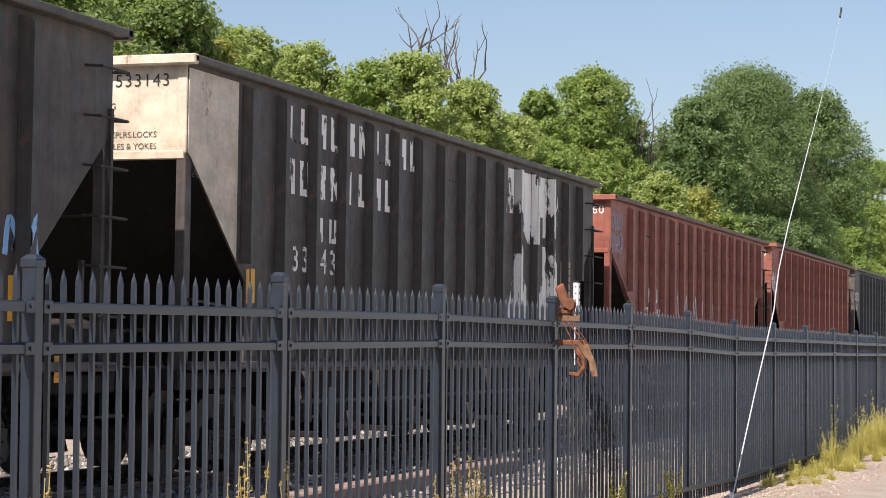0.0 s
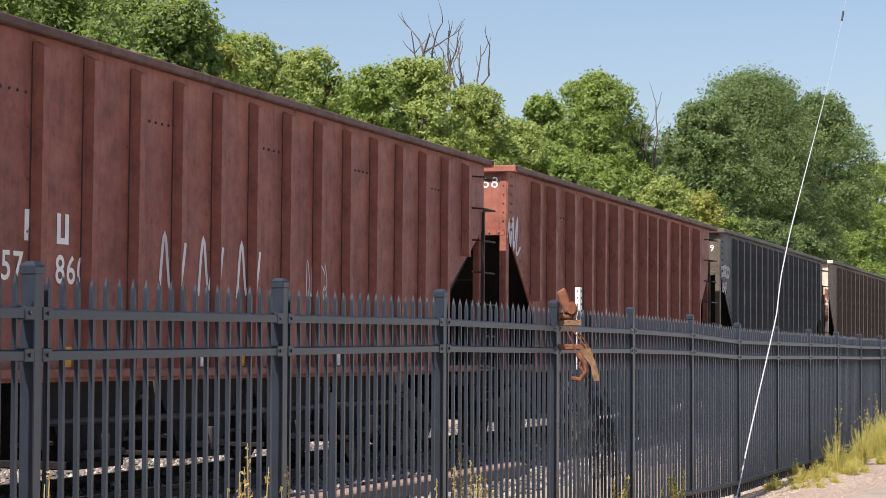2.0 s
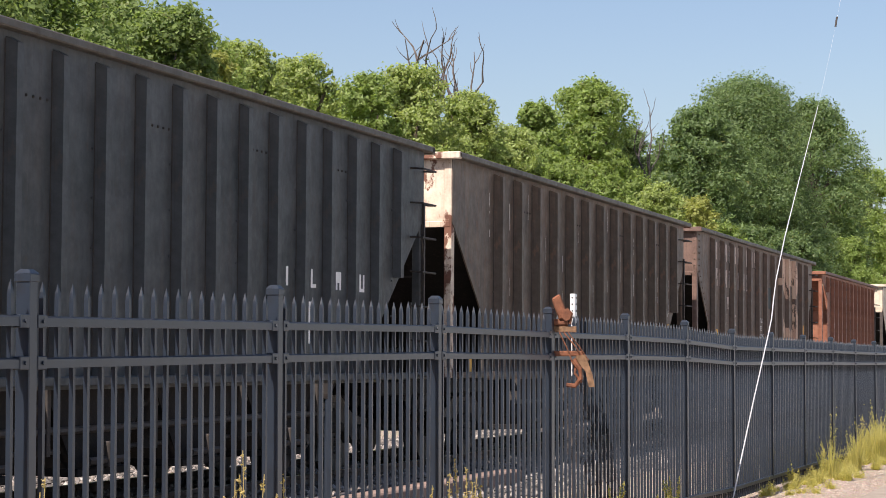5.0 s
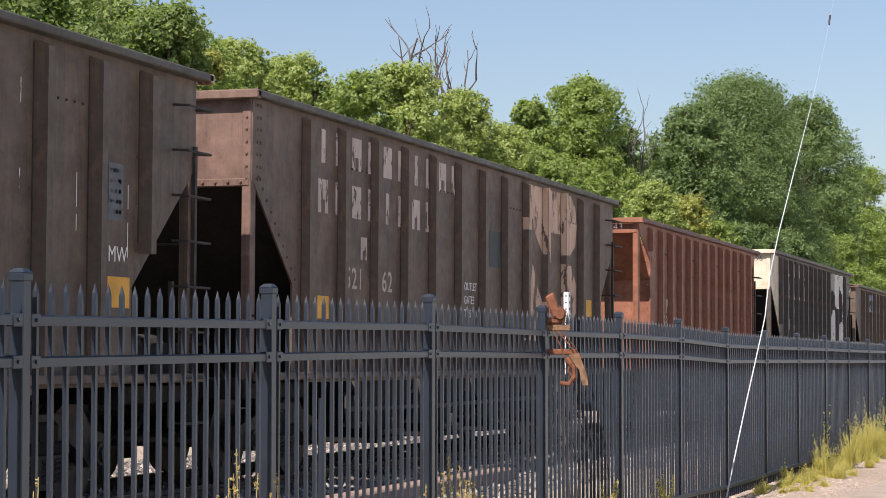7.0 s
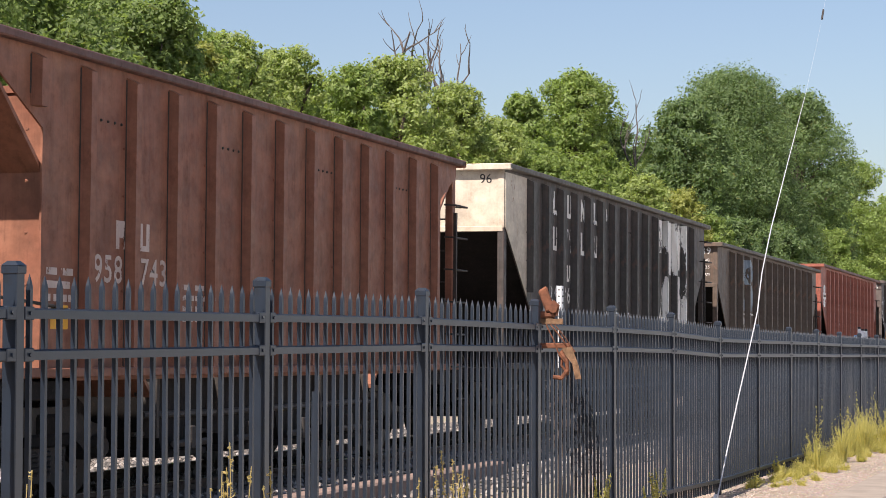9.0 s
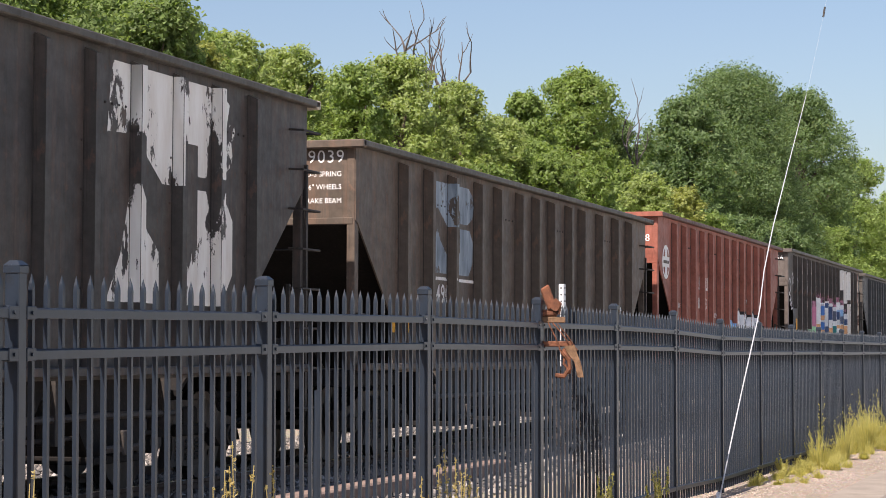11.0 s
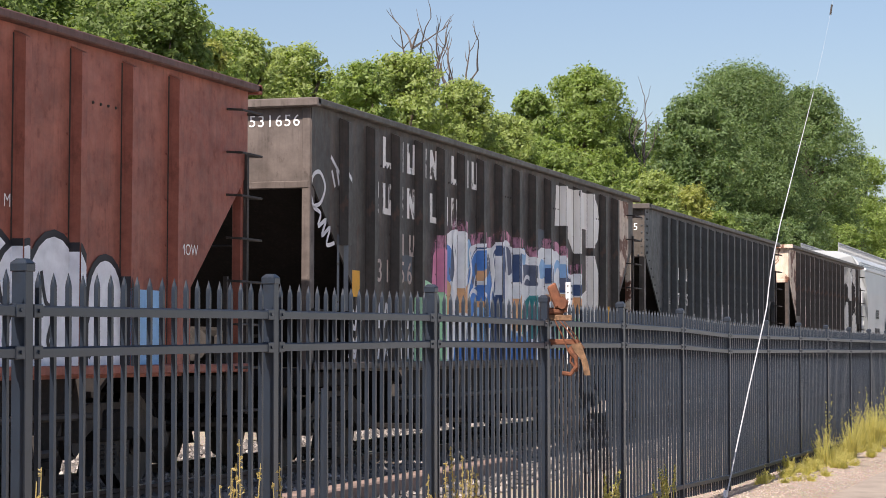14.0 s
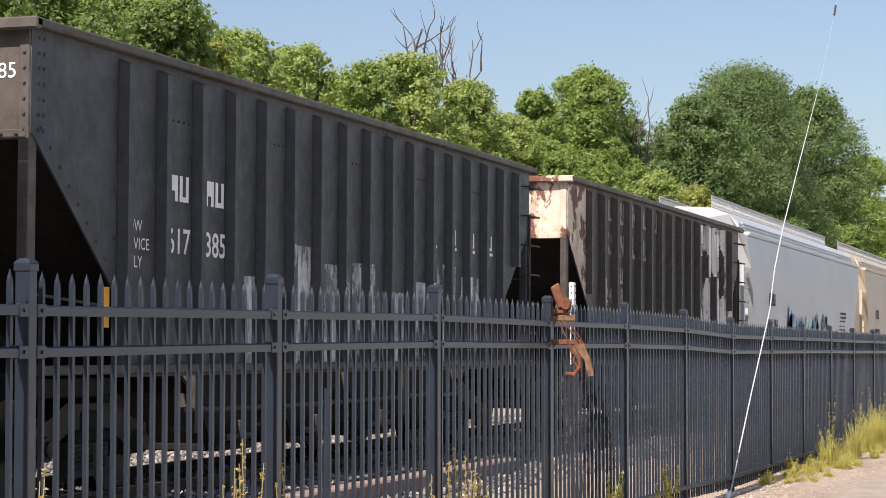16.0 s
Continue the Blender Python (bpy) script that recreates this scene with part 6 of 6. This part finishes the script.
# ---------- things on the fence ----------
def rusty_hanger():
    """Broken rusty ironwork that hangs over the fence rails."""
    t = thing("rusty_ironwork", "broken orange-rusty iron bracket hooked over the fence rails", "scrap iron", "", pose(14.62, 4.0, EYE_HEIGHT + 0.005, 0, 0, -75) @ Matrix.Diagonal((0.62, 0.9, 0.80, 1)))
    bm = bmesh.new()
    box(bm, -0.10, 0.22, -0.03, 0.03, 0.03, 0.085, 0.008)
    part("bar", bm, RUST_PALE, t)
    bm = bmesh.new()
    box(bm, -0.055, 0.055, -0.04, 0.04, 0, 0.22, 0.015)
    bmesh.ops.rotate(bm, verts=bm.verts, cent=(0, 0, 0), matrix=Matrix.Rotation(radians(-26), 3, "Y"))
    bmesh.ops.translate(bm, verts=bm.verts, vec=(0.07, -0.01, 0.16))
    part("plate", bm, RUST, t)
    bm = bmesh.new()
    disc(bm, (0.10, -0.02, 0.19), "y", 0.055, 0.09, 12)
    box(bm, -0.07, 0.13, -0.035, 0.035, 0.085, 0.15, 0.02)
    tube(bm, [(0.1, -0.03, 0.24), (0.16, -0.04, 0.2), (0.14, -0.03, 0.11)], 0.02, 6)
    part("clamp", bm, RUST, t)
    bm = bmesh.new()
    box(bm, -0.08, 0.30, -0.035, -0.005, -0.185, -0.135, 0.008)
    part("lower_bar", bm, RUST, t)
    bm = bmesh.new()
    for a, b, r in (((0.02, -0.04, 0.03), (0.17, -0.05, -0.24), 0.008), ((0.07, -0.04, 0.03), (0.30, -0.06, -0.20), 0.008), ((0.12, -0.03, 0.03), (0.36, -0.05, -0.22), 0.006)):
        tube(bm, [a, ((a[0] + b[0]) / 2 + 0.01, a[1] - 0.01, (a[2] + b[2]) / 2), b], r, 6)
    part("wires", bm, RUST, t)
    bm = bmesh.new()
    prism(bm, [(0.20, -0.18), (0.32, -0.17), (0.40, -0.34), (0.43, -0.46), (0.36, -0.46), (0.32, -0.32), (0.24, -0.24)], "y", -0.08, -0.03)
    part("shoe", bm, RUST_PALE, t)
    bm = bmesh.new()
    tube(bm, [(0.18, -0.04, -0.22), (0.26, -0.06, -0.30), (0.27, -0.06, -0.38), (0.20, -0.05, -0.45), (0.10, -0.05, -0.44)], 0.032, 7, 0.02)
    tube(bm, [(0.22, -0.03, -0.2), (0.2, -0.03, -0.34), (0.28, -0.05, -0.42)], 0.02, 6, 0.014)
    part("hook", bm, RUST, t)
    return t


rusty_hanger()


def marker_post():
    t = thing("perforated_post", "white galvanised perforated post strapped to the fence rails", "marker post", "", pose(15.38, 4.085, 0))
    z0, z1 = EYE_HEIGHT - 0.30, EYE_HEIGHT + 0.325
    bm = bmesh.new()
    box(bm, -0.03, 0.03, -0.02, 0.02, z0, z1, 0.004)
    part("post", bm, GALV, t)
    bm = bmesh.new()
    for k in range(int((z1 - z0) / 0.05)):
        disc(bm, (0.0, -0.021, z1 - 0.03 - 0.05 * k), "y", 0.008, 0.006, 8)
        disc(bm, (-0.031, 0.0, z1 - 0.03 - 0.05 * k), "x", 0.006, 0.004, 8)
    part("punched_holes", bm, HOLE_DARK, t)
    return t


marker_post()


def leaning_stake():
    t = thing("stake", "bent slate-grey stake leaning behind the fence", "stake", "", pose(10.62, 4.2, fall(10.6) - 0.05))
    bm = bmesh.new()
    tube(bm, [(0.0, 0, -0.1), (0.03, 0.02, 0.6), (0.07, 0.03, 1.28)], 0.022, 6, 0.015)
    tube(bm, [(0.06, 0.03, 1.08), (0.13, 0.03, 1.36)], 0.012, 6, 0.008)
    part("shaft", bm, FENCE_PAINT, t)
    return t


leaning_stake()


def dead_vine():
    t = thing("dead_vine", "dark dried vine tangled in the fence pickets", "vine", "", pose(15.63, 4.13, 0.86))
    rng = random.Random(8)
    bm = bmesh.new()
    for k in range(5):
        x = rng.uniform(-0.2, 0.25)
        tube(bm, [(x, 0, -0.75), (x + rng.uniform(-0.1, 0.1), 0.02, -0.2), (x + rng.uniform(-0.15, 0.15), 0, 0.35)], 0.006, 5, 0.003)
    tagged(part("vine_stem", bm, DEAD_VINE, t), kind="stuff")
    cs = [(rng.uniform(-0.28, 0.34), rng.uniform(-0.03, 0.06), rng.uniform(-0.30, 0.36)) for _ in range(30)]
    tagged(leaf_cloud("dried_foliage", cs, [rng.uniform(0.04, 0.09) for _ in cs], 700, 0.028, DEAD_VINE, t, 3, 1.0, 0.9), kind="stuff")
    return t


dead_vine()


def guy_wire():
    """A stay wire with a pale guard over its lower part, an anchor and a strain insulator."""
    t = thing("guy_wire", "pale plastic-sleeved stay wire anchored at the fence foot", "guy wire")
    y = 3.743
    e = EYE_HEIGHT
    bm = bmesh.new()
    tube(bm, [(19.93, y, e - 1.66), (20.5, y, e - 1.20), (21.15, y, e - 0.69), (21.65, y, e - 0.32), (22.16, y, e + 0.06), (22.33, y, e + 0.20), (22.46, y, e + 0.40), (22.62, y, e + 0.61), (22.92, y, e + 0.86), (23.26, y, e + 1.13)], 0.0075, 8, 0.0062)
    part("guard", bm, plain("off_white_plastic", (0.42, 0.43, 0.45), 0.5, 0, 0.06), t, "off-white plastic guard sleeve")
    bm = bmesh.new()
    tube(bm, [(23.26, y, e + 1.13), (24.4, y, e + 1.90), (25.85, y, e + 2.86)], 0.0060, 6, 0.0035)
    part("wire", bm, GALV, t)
    bm = bmesh.new()
    tube(bm, [(25.85, y, e + 2.86), (26.83, y, e + 3.58), (27.48, y, e + 4.10), (30.0, y, e + 6.2)], 0.0010, 6)
    part("strand", bm, GALV, t)
    bm = bmesh.new()
    tube(bm, [(27.44, y, e + 4.06), (27.47, y, e + 4.09), (27.55, y, e + 4.17), (27.58, y, e + 4.20)], 0.014, 8)
    part("insulator", bm, STEEL_FRAME, t)
    bm = bmesh.new()
    tube(bm, [(19.80, y, -0.28), (19.86, y, -0.18), (19.95, y, -0.16)], 0.018, 6)
    disc(bm, (19.90, y, -0.18), "y", 0.05, 0.03, 10)
    part("anchor", bm, GALV, t)
    return t


guy_wire()


# ---------- movement ----------
def motions():
    grade = -math.degrees(math.atan(GRADE))
    for car, x0 in CARS:
        walk(car, [(t, pose(x0 + s, TRACK_Y, RAIL_Z + fall(x0 + s), 0, grade, 0)) for t, s in TRAIN_ROWS])
    spin = [(16.0 * k / 288, -math.degrees(float(np.interp(16.0 * k / 288, [t for t, _ in TRAIN_ROWS], [s for _, s in TRAIN_ROWS])) / 0.457)) for k in range(289)]
    for wheels, dx in WHEELSETS:
        walk(wheels, [(t, pose(dx, 0, 0.457, 0, -turn % 360, 0)) for t, turn in spin])


motions()
